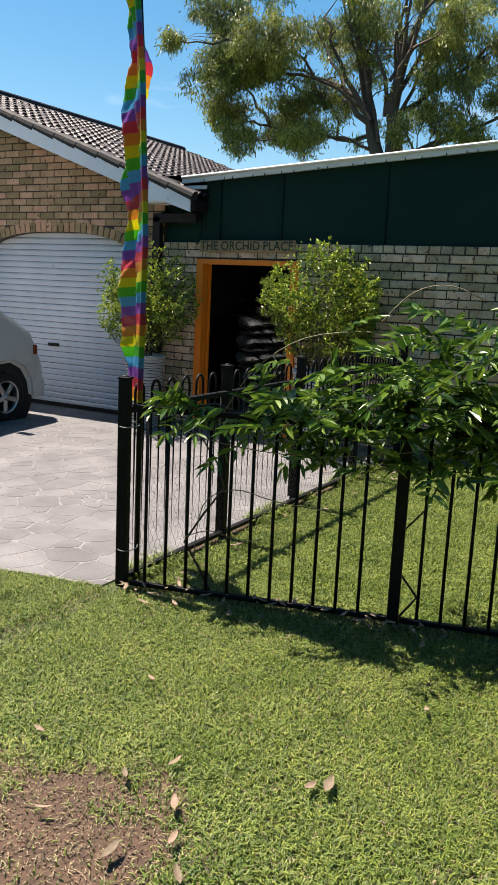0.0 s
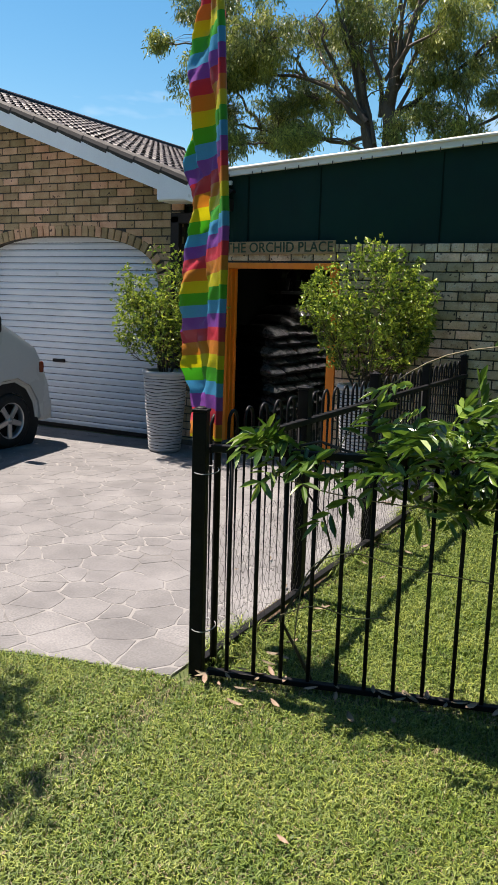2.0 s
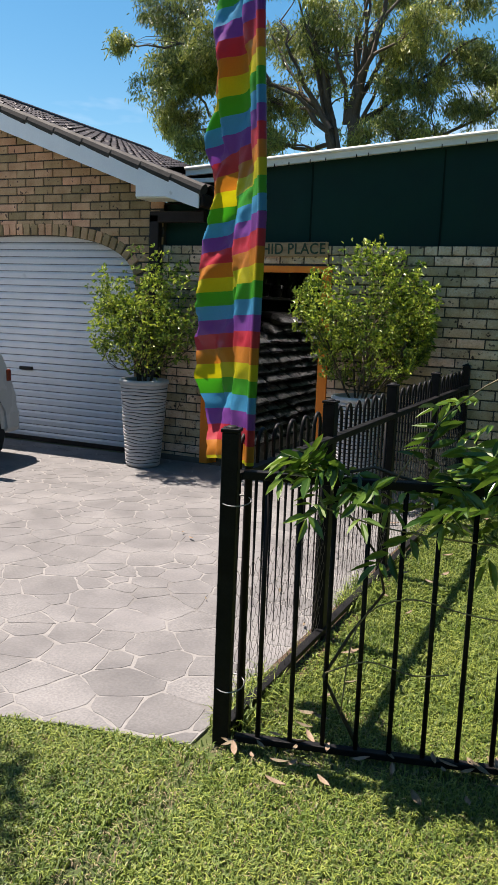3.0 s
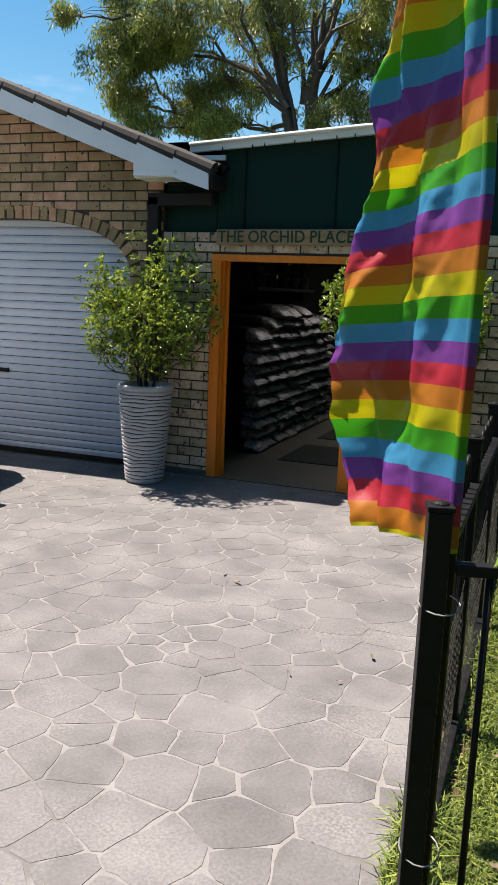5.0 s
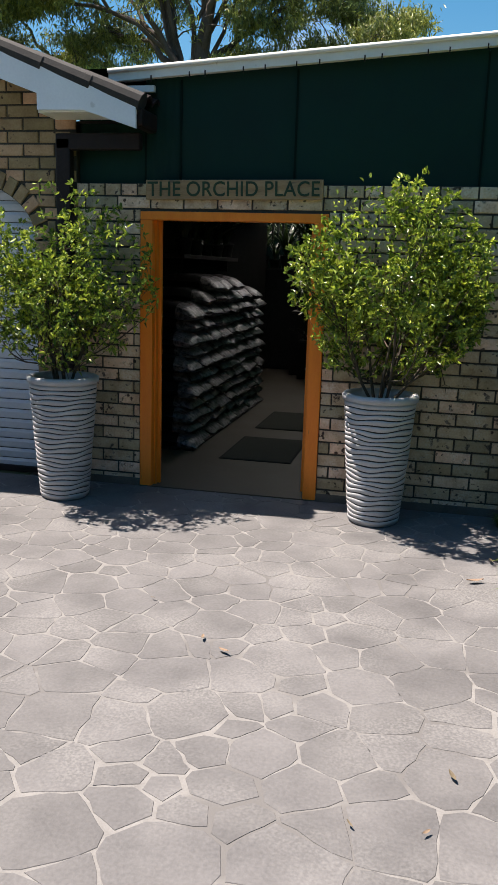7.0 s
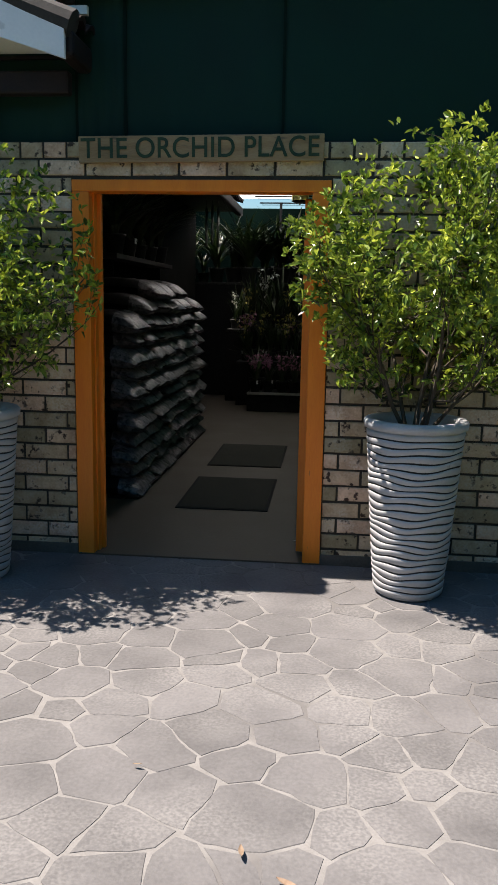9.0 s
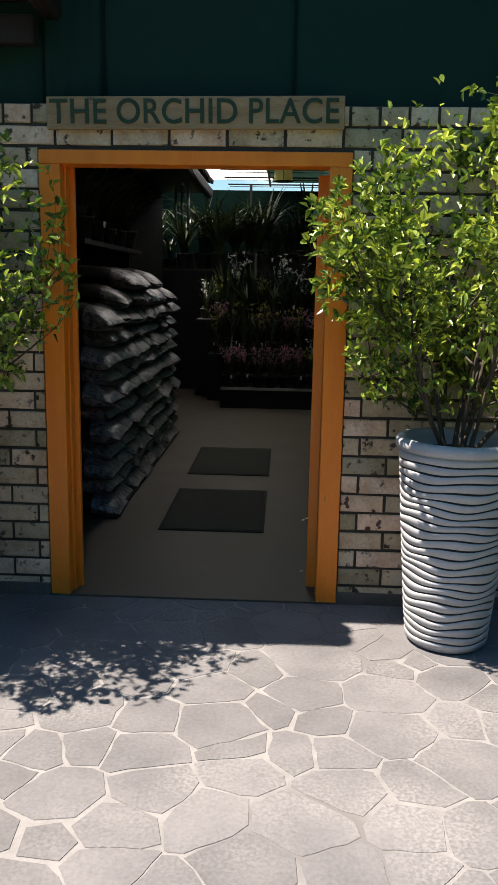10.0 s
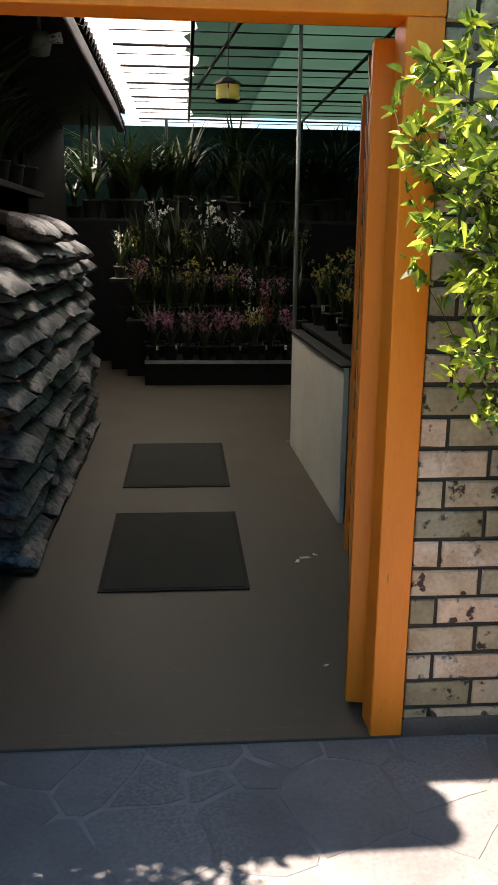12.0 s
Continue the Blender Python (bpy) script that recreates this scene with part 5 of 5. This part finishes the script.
cable = thing("slack_cable", "thin slack cable hung from the eave", "cable", at=(0, 0, 0))
b = bmesh.new()
tube(b, [(-5.27, 12.4, 2.56), (-5.22, 12.8, 2.46), (-5.16, 13.4, 2.33), (-5.15, 14.2, 2.22), (-5.22, 15.1, 2.25), (-5.27, 16.0, 2.46)], 0.005, 5)
part("wire", b, POT_BLACK, cable, smooth=True)
spot = thing("flood_light", "round grey flood light under the eave", "lamp", at=(-5.47, 12.2, 2.42))
b = bmesh.new()
lathe(b, [(0.0, -0.07), (0.05, -0.06), (0.065, 0.0), (0.05, 0.05), (0.0, 0.06)], 18)
part("housing", b, STEEL, spot, smooth=True)
b = bmesh.new()
tube(b, [(0.05, 0, 0.02), (0.12, 0.0, 0.03)], [0.022, 0.03], 10)
part("bulb", b, LABEL_CARD, spot, smooth=True)
b = bmesh.new()
tube(b, [(0, 0, 0.04), (0, 0, 0.13)], 0.012, 8)
part("bracket", b, STEEL, spot)

for x, z0 in ((-5.60, 2.0), (-5.53, 2.03), (-5.46, 2.0)):
    pipe = thing("wind_chime_pipe", "short pale metal pipe hung by the wall", "pipe", group="pipes hung by the wall", at=(x, 15.2, z0))
    b = bmesh.new()
    tube(b, [(0, 0, 0), (0, 0, 0.46)], 0.016, 8)
    part("tube", b, STEEL, pipe, smooth=True)
    b = bmesh.new()
    tube(b, [(0, 0, 0.46), (0, 0, 0.56)], 0.003, 4)
    part("hanger", b, BLACK, pipe)

# potting mix bags
r = random.Random(17)


def bag(seed):
    """One stuffed plastic bag, slumped, with a crimped printed end towards the aisle."""
    g = random.Random(seed)
    t = thing("potting_mix_bag", "black plastic potting mix bag in a tall stack", "bag", group="stack of potting mix bags")
    for nm, x0, x1, mat in (("body", -0.28, 0.12, BAG), ("printed_end", 0.12, 0.30, BAG_PALE)):
        b = bmesh.new()
        nx, ny = (6, 10) if nm == "body" else (7, 18)
        for s in (1, -1):
            grid = []
            for i in range(nx + 1):
                x = x0 + (x1 - x0) * i / nx
                row = []
                for j in range(ny + 1):
                    v = -1 + 2 * j / ny
                    ex = min(1, max(0.0, 1 - (abs(x) / 0.302) ** 3.2)) ** 0.6
                    ey = max(0.0, 1 - abs(v) ** 4.0) ** 0.5
                    h = 0.070 * ex * ey * s
                    w = noise.noise(Vector((x * 9 + seed, v * 3, s))) * 0.014 * (ex * ey) + noise.noise(Vector((x * 26 + seed, v * 7, s))) * 0.005
                    crease = 0.007 * noise.noise(Vector((x * 6 + seed, v * 11, s * 3))) * min(1, max(0, x + 0.1) * 6)
                    w += crease - 0.046 * max(0.0, (x - 0.02) / 0.28) ** 1.7
                    row.append(b.verts.new((x, v * 0.172 * (1 + 0.02 * math.sin(x * 20 + seed)), h + w)))
                grid.append(row)
            for r0, r1 in zip(grid, grid[1:]):
                for j in range(ny):
                    b.faces.new((r0[j], r0[j + 1], r1[j + 1], r1[j]) if s < 0 else (r0[j], r1[j], r1[j + 1], r0[j + 1]))
        part(nm, b, mat, t, "pale printed crimped end with crinkle highlights in its colour" if nm == "printed_end" else "", smooth=True)
    return t


kinds = [bag(s) for s in (1, 2, 3, 4)]
first = [0] * 4
for layer in range(13):
    for col in range(9):
        if layer == 12 and col not in (2, 3, 4):
            continue
        if layer == 11 and col in (0, 8):
            continue
        k = r.randrange(4)
        z = 0.075 + layer * 0.1155
        m = pose(-5.655 + r.uniform(-0.022, 0.022) - 0.03 * (layer % 2) + (0.02 if layer > 10 else 0), 10.80 + col * 0.338 + r.uniform(-0.02, 0.02) + 0.11 * (layer % 2), z, r.uniform(-2.5, 2.5), r.uniform(-2, 3), r.uniform(-5, 5))
        if first[k] == 0:
            kinds[k].matrix_basis = m
            first[k] = 1
        else:
            copy_thing(kinds[k], m)
pallet = thing("timber_pallet", "dark low timber pallet under the bags", "pallet", at=(-5.655, 11.98, 0.004))
for x in (-0.26, -0.13, 0.0, 0.13, 0.25):
    part("deck_board", boxed(x - 0.05, x + 0.05, -1.36, 1.70, 0.0, 0.02, bevel=0.003), DARKBROWN, pallet)

# door mats
for y0, y1 in ((10.43, 11.41), (11.87, 12.91)):
    mt = thing("door_mat", "dark ribbed rubber door mat on the concrete floor", "mat", group="door mats", at=(-4.757, (y0 + y1) / 2, 0.0045))
    hy = (y1 - y0) / 2
    part("mat_field", boxed(-0.29, 0.29, -hy + 0.02, hy - 0.02, 0, 0.008, bevel=0.002), MAT, mt)
    b = bmesh.new()
    for a in ((-0.31, 0.31, -hy, -hy + 0.02), (-0.31, 0.31, hy - 0.02, hy), (-0.31, -0.29, -hy + 0.02, hy - 0.02), (0.29, 0.31, -hy + 0.02, hy - 0.02)):
        box(b, *a, 0, 0.006)
    part("mat_border", b, RUBBER, mt)

# low side panel, steel post and benches
panel = thing("fibre_sheet_screen", "pale fibre sheet screen beside the aisle", "screen", at=(-3.94, 12.05, 0.004))
panel.rotation_euler = (0, 0, radians(1.2))
part("sheet", boxed(-0.012, 0.012, -0.84, 0.82, 0.0, 0.795, bevel=0.002), PANEL_GREY, panel)
part("cap_rail", boxed(-0.03, 0.05, -0.84, 0.82, 0.796, 0.808, bevel=0.003), DARKBROWN, panel)
post = thing("steel_post", "thin galvanised steel roof post", "post", at=(-3.95, 12.93, 0.004))
b = bmesh.new()
tube(b, [(0, 0, 0), (0, 0, 2.85)], 0.014, 10)
part("tube", b, STEEL, post, smooth=True)
part("foot", boxed(-0.035, 0.035, -0.035, 0.035, 0, 0.006), STEEL, post)


def bench(label, x0, x1, y0, y1, z, lip=True):
    t = thing("plant_bench", label, "bench", group="plant benches", at=((x0 + x1) / 2, (y0 + y1) / 2, 0.004))
    hx, hy = (x1 - x0) / 2, (y1 - y0) / 2
    part("top", boxed(-hx, hx, -hy, hy, z - 0.03, z, bevel=0.003), POT_BLACK, t)
    if lip:
        part("front_lip", boxed(-hx, hx, -hy - 0.012, -hy - 0.001, z - 0.02, z + 0.012), STEEL, t, "pale metal front edge")
    part("front_board", boxed(-hx, hx, -hy + 0.01, -hy + 0.03, 0, z - 0.031), BLACK, t)
    for sx in (-1, 1):
        for sy in (-1, 1):
            part("leg", boxed(sx * (hx - 0.03) - 0.02, sx * (hx - 0.03) + 0.02, sy * (hy - 0.06) - 0.02, sy * (hy - 0.06) + 0.02, 0, z - 0.031), BLACK, t)
    return t


bench("low black plant bench with a pale front edge", -5.09, -3.55, 15.30, 15.85, 0.235)
bench("black stepped plant bench", -5.3, -3.4, 15.88, 16.3, 0.58, False)
bench("black stepped plant bench", -5.5, -3.3, 16.33, 16.8, 0.98, False)
bench("tall black plant bench at the back", -6.3, -2.4, 17.0, 17.6, 1.62, False)
bench("waist-high plant bench behind the side panel", -3.74, -3.0, 11.2, 14.0, 0.74, False)
bench("plant bench along the side wall", -2.9, -2.2, 12.0, 16.5, 1.15, False)


def potted(kind, seed, petal=None, tall=0.45, straps=16, spikes=3, pot_r=0.075, arching=0.5):
    """A nursery pot with strap leaves, flower spikes and a label."""
    g = np.random.default_rng(seed)
    t = thing("potted_orchid", kind, "potted plant", group="potted orchids on the benches")
    b = bmesh.new()
    lathe(b, [(pot_r * 0.72, 0.0), (pot_r, 0.13), (pot_r * 1.08, 0.135), (pot_r * 1.08, 0.15), (pot_r * 0.9, 0.148), (pot_r * 0.85, 0.11)], 14)
    part("pot", b, POT_BLACK, t, smooth=True)
    v, f = [], []
    for _ in range(straps):
        a, out = g.uniform(0, 2 * math.pi), g.uniform(0.25, 1.0) * arching
        ln, w = tall * g.uniform(0.6, 1.05), g.uniform(0.010, 0.02)
        d = np.array([math.cos(a), math.sin(a), 0])
        s = np.array([-math.sin(a), math.cos(a), 0])
        base_i = len(v)
        for k in range(6):
            u = k / 5
            p = d * (0.02 + out * ln * u * u) + np.array([0, 0, 0.12 + ln * (u - 0.42 * out * u * u)])
            ww = w * (1 - u ** 3)
            v += [p - s * ww, p + s * ww]
        for k in range(5):
            q = base_i + 2 * k
            f.append((q, q + 1, q + 3, q + 2))
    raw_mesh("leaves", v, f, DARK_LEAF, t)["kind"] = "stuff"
    if petal is not None:
        b = bmesh.new()
        at, way, size = [], [], []
        for _ in range(spikes):
            a, lean = g.uniform(0, 2 * math.pi), g.uniform(0.1, 0.4)
            pts = [np.array([math.cos(a) * lean * u * u * tall, math.sin(a) * lean * u * u * tall, 0.12 + tall * 1.08 * u]) for u in (0, 0.25, 0.5, 0.75, 1.0)]
            tube(b, pts, 0.0035, 4)
            for _ in range(9):
                u = g.uniform(0.5, 1.02)
                c = np.array([math.cos(a) * lean * u * u * tall, math.sin(a) * lean * u * u * tall, 0.12 + tall * 1.08 * u]) + g.normal(size=3) * 0.022
                n = unit(g.normal(size=3) + np.array([0, -0.8, 0.2]))
                e = unit(np.cross(n, np.array([0.1, 0.2, 1.0])))
                h = np.cross(n, e)
                for k in range(5):
                    w = e * math.cos(k * 2 * math.pi / 5) + h * math.sin(k * 2 * math.pi / 5)
                    at.append(c)
                    way.append(w + n * 0.25)
                    size.append(g.uniform(0.018, 0.028))
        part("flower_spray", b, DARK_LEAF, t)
        leaf_cloud("bloom", np.array(at), np.array(way), np.array(size), np.array(size) * 0.6, petal, t, droop=0, seed=seed)
    part("plant_label", boxed(-0.012, 0.012, -pot_r - 0.006, -pot_r - 0.003, 0.11, 0.155), LABEL_CARD, t, "small white plant label")
    return t


sorts = {
    "pink": potted("pink flowering orchid in a black nursery pot", 1, PETAL_PINK, 0.30, 12, 6),
    "pale": potted("pale pink flowering orchid in a black nursery pot", 2, PETAL_PINK, 0.36, 12, 5),
    "white": potted("white flowering orchid in a black nursery pot", 3, PETAL_WHITE, 0.46, 14, 3),
    "yellow": potted("yellow-green flowering orchid in a black nursery pot", 4, PETAL_YELLOW, 0.50, 14, 4),
    "red": potted("red flowering orchid in a black nursery pot", 5, PETAL_RED, 0.46, 14, 4),
    "strap": potted("strappy green orchid plant in a black nursery pot", 6, None, 0.62, 26, 0, 0.10, 0.75),
    "upright": potted("upright green orchid plant in a black nursery pot", 7, None, 0.55, 22, 0, 0.09, 0.4),
    "fern": potted("arching green fern in a black nursery pot", 9, None, 0.72, 44, 0, 0.085, 1.15),
    "orange": potted("orange flowering orchid in a black nursery pot", 8, PETAL_YELLOW, 0.32, 14, 5),
}
used = set()


def place(kind, x, y, z, scale=1.0):
    m = pose(x, y, z, 0, 0, r.uniform(-180, 180))
    if kind in used:
        ob = copy_thing(sorts[kind], m)
    else:
        ob = sorts[kind]
        used.add(kind)
        ob.matrix_basis = m
    ob.scale = (scale,) * 3


for k, kind in enumerate(("pink", "pink", "pale", "pale", "pink", "pink", "orange", "red", "pale")):
    place(kind, -5.0 + 0.165 * k, 15.42 + r.uniform(-0.03, 0.03), 0.24, r.uniform(0.9, 1.1))
for k in range(9):
    place(r.choice(("pink", "upright", "white", "pale", "strap")), -5.0 + 0.17 * k, 15.68, 0.24, r.uniform(0.8, 1.05))
for k in range(11):
    place(r.choice(("white", "upright", "yellow", "strap", "pale", "white")), -5.2 + 0.17 * k, 16.02 + r.uniform(-0.05, 0.1), 0.585, r.uniform(0.75, 1.0))
for k in range(12):
    place(r.choice(("white", "upright", "strap", "strap", "red", "yellow")), -5.4 + 0.18 * k, 16.5 + r.uniform(-0.08, 0.1), 0.985, r.uniform(0.75, 1.0))
for k in range(17):
    place(r.choice(("strap", "fern", "strap", "upright", "fern", "strap")), -6.15 + 0.23 * k + r.uniform(-0.07, 0.07), 17.3 + r.uniform(-0.2, 0.2), 1.625, r.uniform(0.9, 1.6))
for k in range(10):
    place(r.choice(("strap", "fern", "strap", "upright")), -5.6 + 0.32 * k + r.uniform(-0.1, 0.1), 17.45 + r.uniform(-0.06, 0.06), 1.625, r.uniform(1.3, 1.9))
for k in range(10):
    place(r.choice(("strap", "upright", "pale", "strap")), -5.15 + 0.18 * k, 16.2, 0.585, r.uniform(0.9, 1.25))
for k in range(11):
    place(r.choice(("strap", "upright", "white", "strap")), -5.35 + 0.19 * k, 16.68, 0.985, r.uniform(1.0, 1.45))
for k in range(13):
    place(r.choice(("upright", "white", "red", "strap", "yellow", "orange")), -3.60 + 0.22 * (k % 2) + r.uniform(-0.03, 0.03), 11.45 + 0.2 * k, 0.745, r.uniform(0.8, 1.05))
for k in range(12):
    place(r.choice(("strap", "red", "upright", "pale")), -2.6 + r.uniform(-0.12, 0.12), 12.2 + 0.34 * k, 1.155, r.uniform(0.9, 1.25))
for k in range(5):
    shelf_y = 11.7 + 0.42 * k
    place("fern", -5.80, shelf_y, 1.72, r.uniform(0.8, 1.05))
wall_shelf = thing("wall_shelf", "narrow dark shelf of plants on the house wall", "shelf", at=(-5.845, 12.55, 1.70))
part("board", boxed(-0.115, 0.13, -1.1, 1.1, -0.02, 0.018, bevel=0.003), DARKBROWN, wall_shelf)
for y in (-0.9, 0.9):
    part("bracket", boxed(-0.115, 0.05, y - 0.01, y + 0.01, -0.14, -0.021), BLACK, wall_shelf)

# ---- litter and small growth ----
g = np.random.default_rng(5)


def dry_leaf(x, y, z, s, turn):
    b = bmesh.new()
    pts = []
    for i in range(6):
        u = i / 5
        w = 0.30 * math.sin(math.pi * min(1, u * 0.95 + 0.03)) ** 0.8
        pts.append([b.verts.new(((u - 0.5) * s, q * w * s * 0.5, 0.12 * s * (u - 0.5) ** 2 * 2 + abs(q) * 0.06 * s)) for q in (-1, 0, 1)])
    for r0, r1 in zip(pts, pts[1:]):
        for k in (0, 1):
            b.faces.new((r0[k], r1[k], r1[k + 1], r0[k + 1]))
    ob = mesh_object("dry_leaf", b, DRY_LEAF, smooth=True)
    ob.matrix_basis = pose(x, y, z, random.uniform(-14, 14), random.uniform(-14, 14), turn)
    tagged(ob, "dry pale fallen leaf on the ground", "leaf", group="fallen leaves")


for x, y, s in ((-1.39, 3.26, 0.085), (-1.42, 2.98, 0.09), (-1.30, 3.12, 0.07), (-1.72, 3.02, 0.06), (-1.02, 3.62, 0.11), (-1.07, 3.58, 0.09), (-1.35, 2.78, 0.07), (-1.52, 3.45, 0.07), (-2.05, 3.35, 0.06), (-1.86, 2.72, 0.06), (-0.55, 3.3, 0.07), (-0.9, 4.3, 0.07),
                (-2.35, 3.15, 0.06), (-2.62, 2.95, 0.06), (-1.62, 3.30, 0.07), (-1.2, 3.0, 0.08), (-2.9, 3.5, 0.05), (-1.95, 3.9, 0.05)):
    dry_leaf(x, y, 0.034, s, random.uniform(0, 360))
for k in range(60):
    s = random.uniform(0.03, 2.4)
    off = random.gauss(-0.10, 0.09)
    p = fence_at(s) + acr * off
    dry_leaf(p[0], p[1], 0.036, random.uniform(0.05, 0.09), random.uniform(0, 360))
for k in range(22):
    dry_leaf(-2.62 + random.gauss(0.06, 0.08), random.uniform(4.9, 9.0), 0.036, random.uniform(0.05, 0.09), random.uniform(0, 360))
for x, y, s in ((-3.05, 8.1, 0.10), (-2.95, 8.45, 0.07), (-3.28, 6.0, 0.035), (-3.5, 5.98, 0.03), (-4.13, 6.95, 0.06), (-3.2, 6.3, 0.05), (-4.6, 7.4, 0.03), (-4.25, 7.05, 0.05), (-2.9, 5.9, 0.05)):
    dry_leaf(x, y, 0.016, s, random.uniform(0, 360))

for x, y, s, turn in ((-4.17, 10.76, 0.05, 10), (-4.21, 10.72, 0.035, 70), (-4.12, 10.79, 0.03, 130), (-4.24, 9.80, 0.02, 40)):
    b = boxed(-s / 2, s / 2, -s * 0.22, s * 0.22, 0.0, 0.0015)
    for v in b.verts:
        v.co.x += 0.2 * s * noise.noise(v.co * 90 + Vector((turn, 0, 0)))
        v.co.z += 0.004 * abs(v.co.x / s)
    ob = mesh_object("paper_scrap", b, LABEL_CARD)
    ob.matrix_basis = pose(x, y, 0.0045, 0, 0, turn)
    tagged(ob, "torn white paper scrap on the shop floor", "paper", group="paper scraps")

# ---- lawn ----
bm = bmesh.new()
ring = []
for k in range(48):
    a = 2 * math.pi * k / 48
    rr = 1 + 0.28 * noise.noise(Vector((math.cos(a) * 1.6, math.sin(a) * 1.6, 3)))
    ring.append(bm.verts.new((-1.66 + 0.62 * rr * math.cos(a), 2.82 + 0.62 * rr * math.sin(a), -0.004)))
bm.faces.new(ring)
tagged(mesh_object("bare_patch", bm, BARE), "bare brown earth patch in the lawn", "bare ground", kind="structure")


bm = bmesh.new()
outer = [bm.verts.new((-2.70 + 0.07 * noise.noise(Vector((y * 2.3, 1.0, 0))) + 0.05 * noise.noise(Vector((y * 7, 2.0, 0))), y, -0.004)) for y in [4.86 + 0.118 * k for k in range(39)]]
inner = [bm.verts.new((-2.858 + 0.004 * noise.noise(Vector((v.co.y * 5, 0, 0))), v.co.y, 0.0065)) for v in outer]
for i in range(38):
    bm.faces.new((inner[i], outer[i], outer[i + 1], inner[i + 1]))
tagged(mesh_object("bare_edge", bm, BARE), "bare earth strip along the fence foot", "bare ground", kind="structure")


def blades(name, count, xr, yr, keep, height, width, material, label):
    x, y = g.uniform(*xr, count), g.uniform(*yr, count)
    k = keep(x, y)
    x, y = x[k], y[k]
    n = len(x)
    a = g.uniform(0, 2 * math.pi, n)
    lean = g.uniform(0.3, 1.5, n)
    h = g.uniform(height[0], height[1], n)
    w = g.uniform(width[0], width[1], n)
    dx, dy = np.cos(a), np.sin(a)
    root = np.stack([x, y, np.full(n, -0.012)], 1)
    s = np.stack([-dy * w, dx * w, np.zeros(n)], 1)
    m = root + np.stack([dx * h * lean * 0.35, dy * h * lean * 0.35, h * 0.62], 1)
    t = root + np.stack([dx * h * lean, dy * h * lean, h * (1.05 - 0.42 * lean)], 1)
    v = np.stack([root - s, root + s, m + s * 0.85, m - s * 0.85, t], 1).reshape(-1, 3)
    i = np.arange(n)[:, None] * 5
    f = np.concatenate([i + np.array([[0, 1, 2]]), i + np.array([[0, 2, 3]]), i + np.array([[3, 2, 4]])], 0)
    tagged(raw_mesh(name, v, f, material), label, "grass", kind="stuff")


def on_lawn(x, y):
    edge = 4.70 + 0.29 * (x + 2.79) + 0.03 * np.sin(x * 3.1)
    drive = (x < -2.85) & (y > edge - 0.005)
    rr = ((x + 1.66) / 0.47) ** 2 + ((y - 2.82) / 0.50) ** 2 + 0.55 * np.sin(x * 13 + 2 * np.sin(y * 11)) * np.sin(y * 12 + x * 5)
    thin = np.sin(x * 5.1 + 2 * np.sin(y * 3.3)) * np.sin(y * 4.7 + 1.5 * np.sin(x * 2.9))
    bare = g.random(len(x)) < np.clip(1.55 - rr, 0, 0.97)
    sparse = (thin > 0.72) & (g.random(len(x)) < 0.35)
    s = (x + 2.763) * 0.965 + (y - 4.742) * 0.262
    d = -(x + 2.763) * 0.262 + (y - 4.742) * 0.965
    under = (s > -0.1) & (np.abs(d + 0.03) < 0.07) & (g.random(len(x)) < 0.75)
    under |= (x < -2.72) & (x > -2.85) & (g.random(len(x)) < 0.72)
    wall = y > 9.36
    return ~(drive | bare | sparse | under | wall)


blades("lawn_grass", 340000, (-5.2, 0.2), (2.3, 5.4), on_lawn, (0.016, 0.042), (0.0015, 0.0034), GRASS, "mown green lawn grass")
blades("garden_grass", 150000, (-2.86, 0.2), (5.4, 9.36), on_lawn, (0.02, 0.05), (0.002, 0.004), GRASS, "green lawn grass behind the fence")
blades("dry_grass", 62000, (-5.0, 0.2), (2.3, 5.2), lambda x, y: (y < 4.70 + 0.29 * (x + 2.79) - 0.01) | (x > -2.7), (0.012, 0.032), (0.0014, 0.0026), DRYGRASS, "dry straw-coloured grass among the lawn")
blades("brown_litter", 16000, (-2.35, -0.95), (2.25, 3.45), lambda x, y: ((x + 1.66) / 0.6) ** 2 + ((y - 2.82) / 0.6) ** 2 + 0.3 * np.sin(x * 17) * np.sin(y * 15) < 1, (0.006, 0.022), (0.0012, 0.0034), BROWN_BITS, "brown straw and bark crumbs on bare earth")
blades("edge_tufts", 9000, (-2.86, -2.72), (4.8, 9.3), lambda x, y: np.sin(y * 9) + np.sin(y * 4.1) > 0.1, (0.03, 0.12), (0.002, 0.004), GRASS, "long grass tufts along the fence")
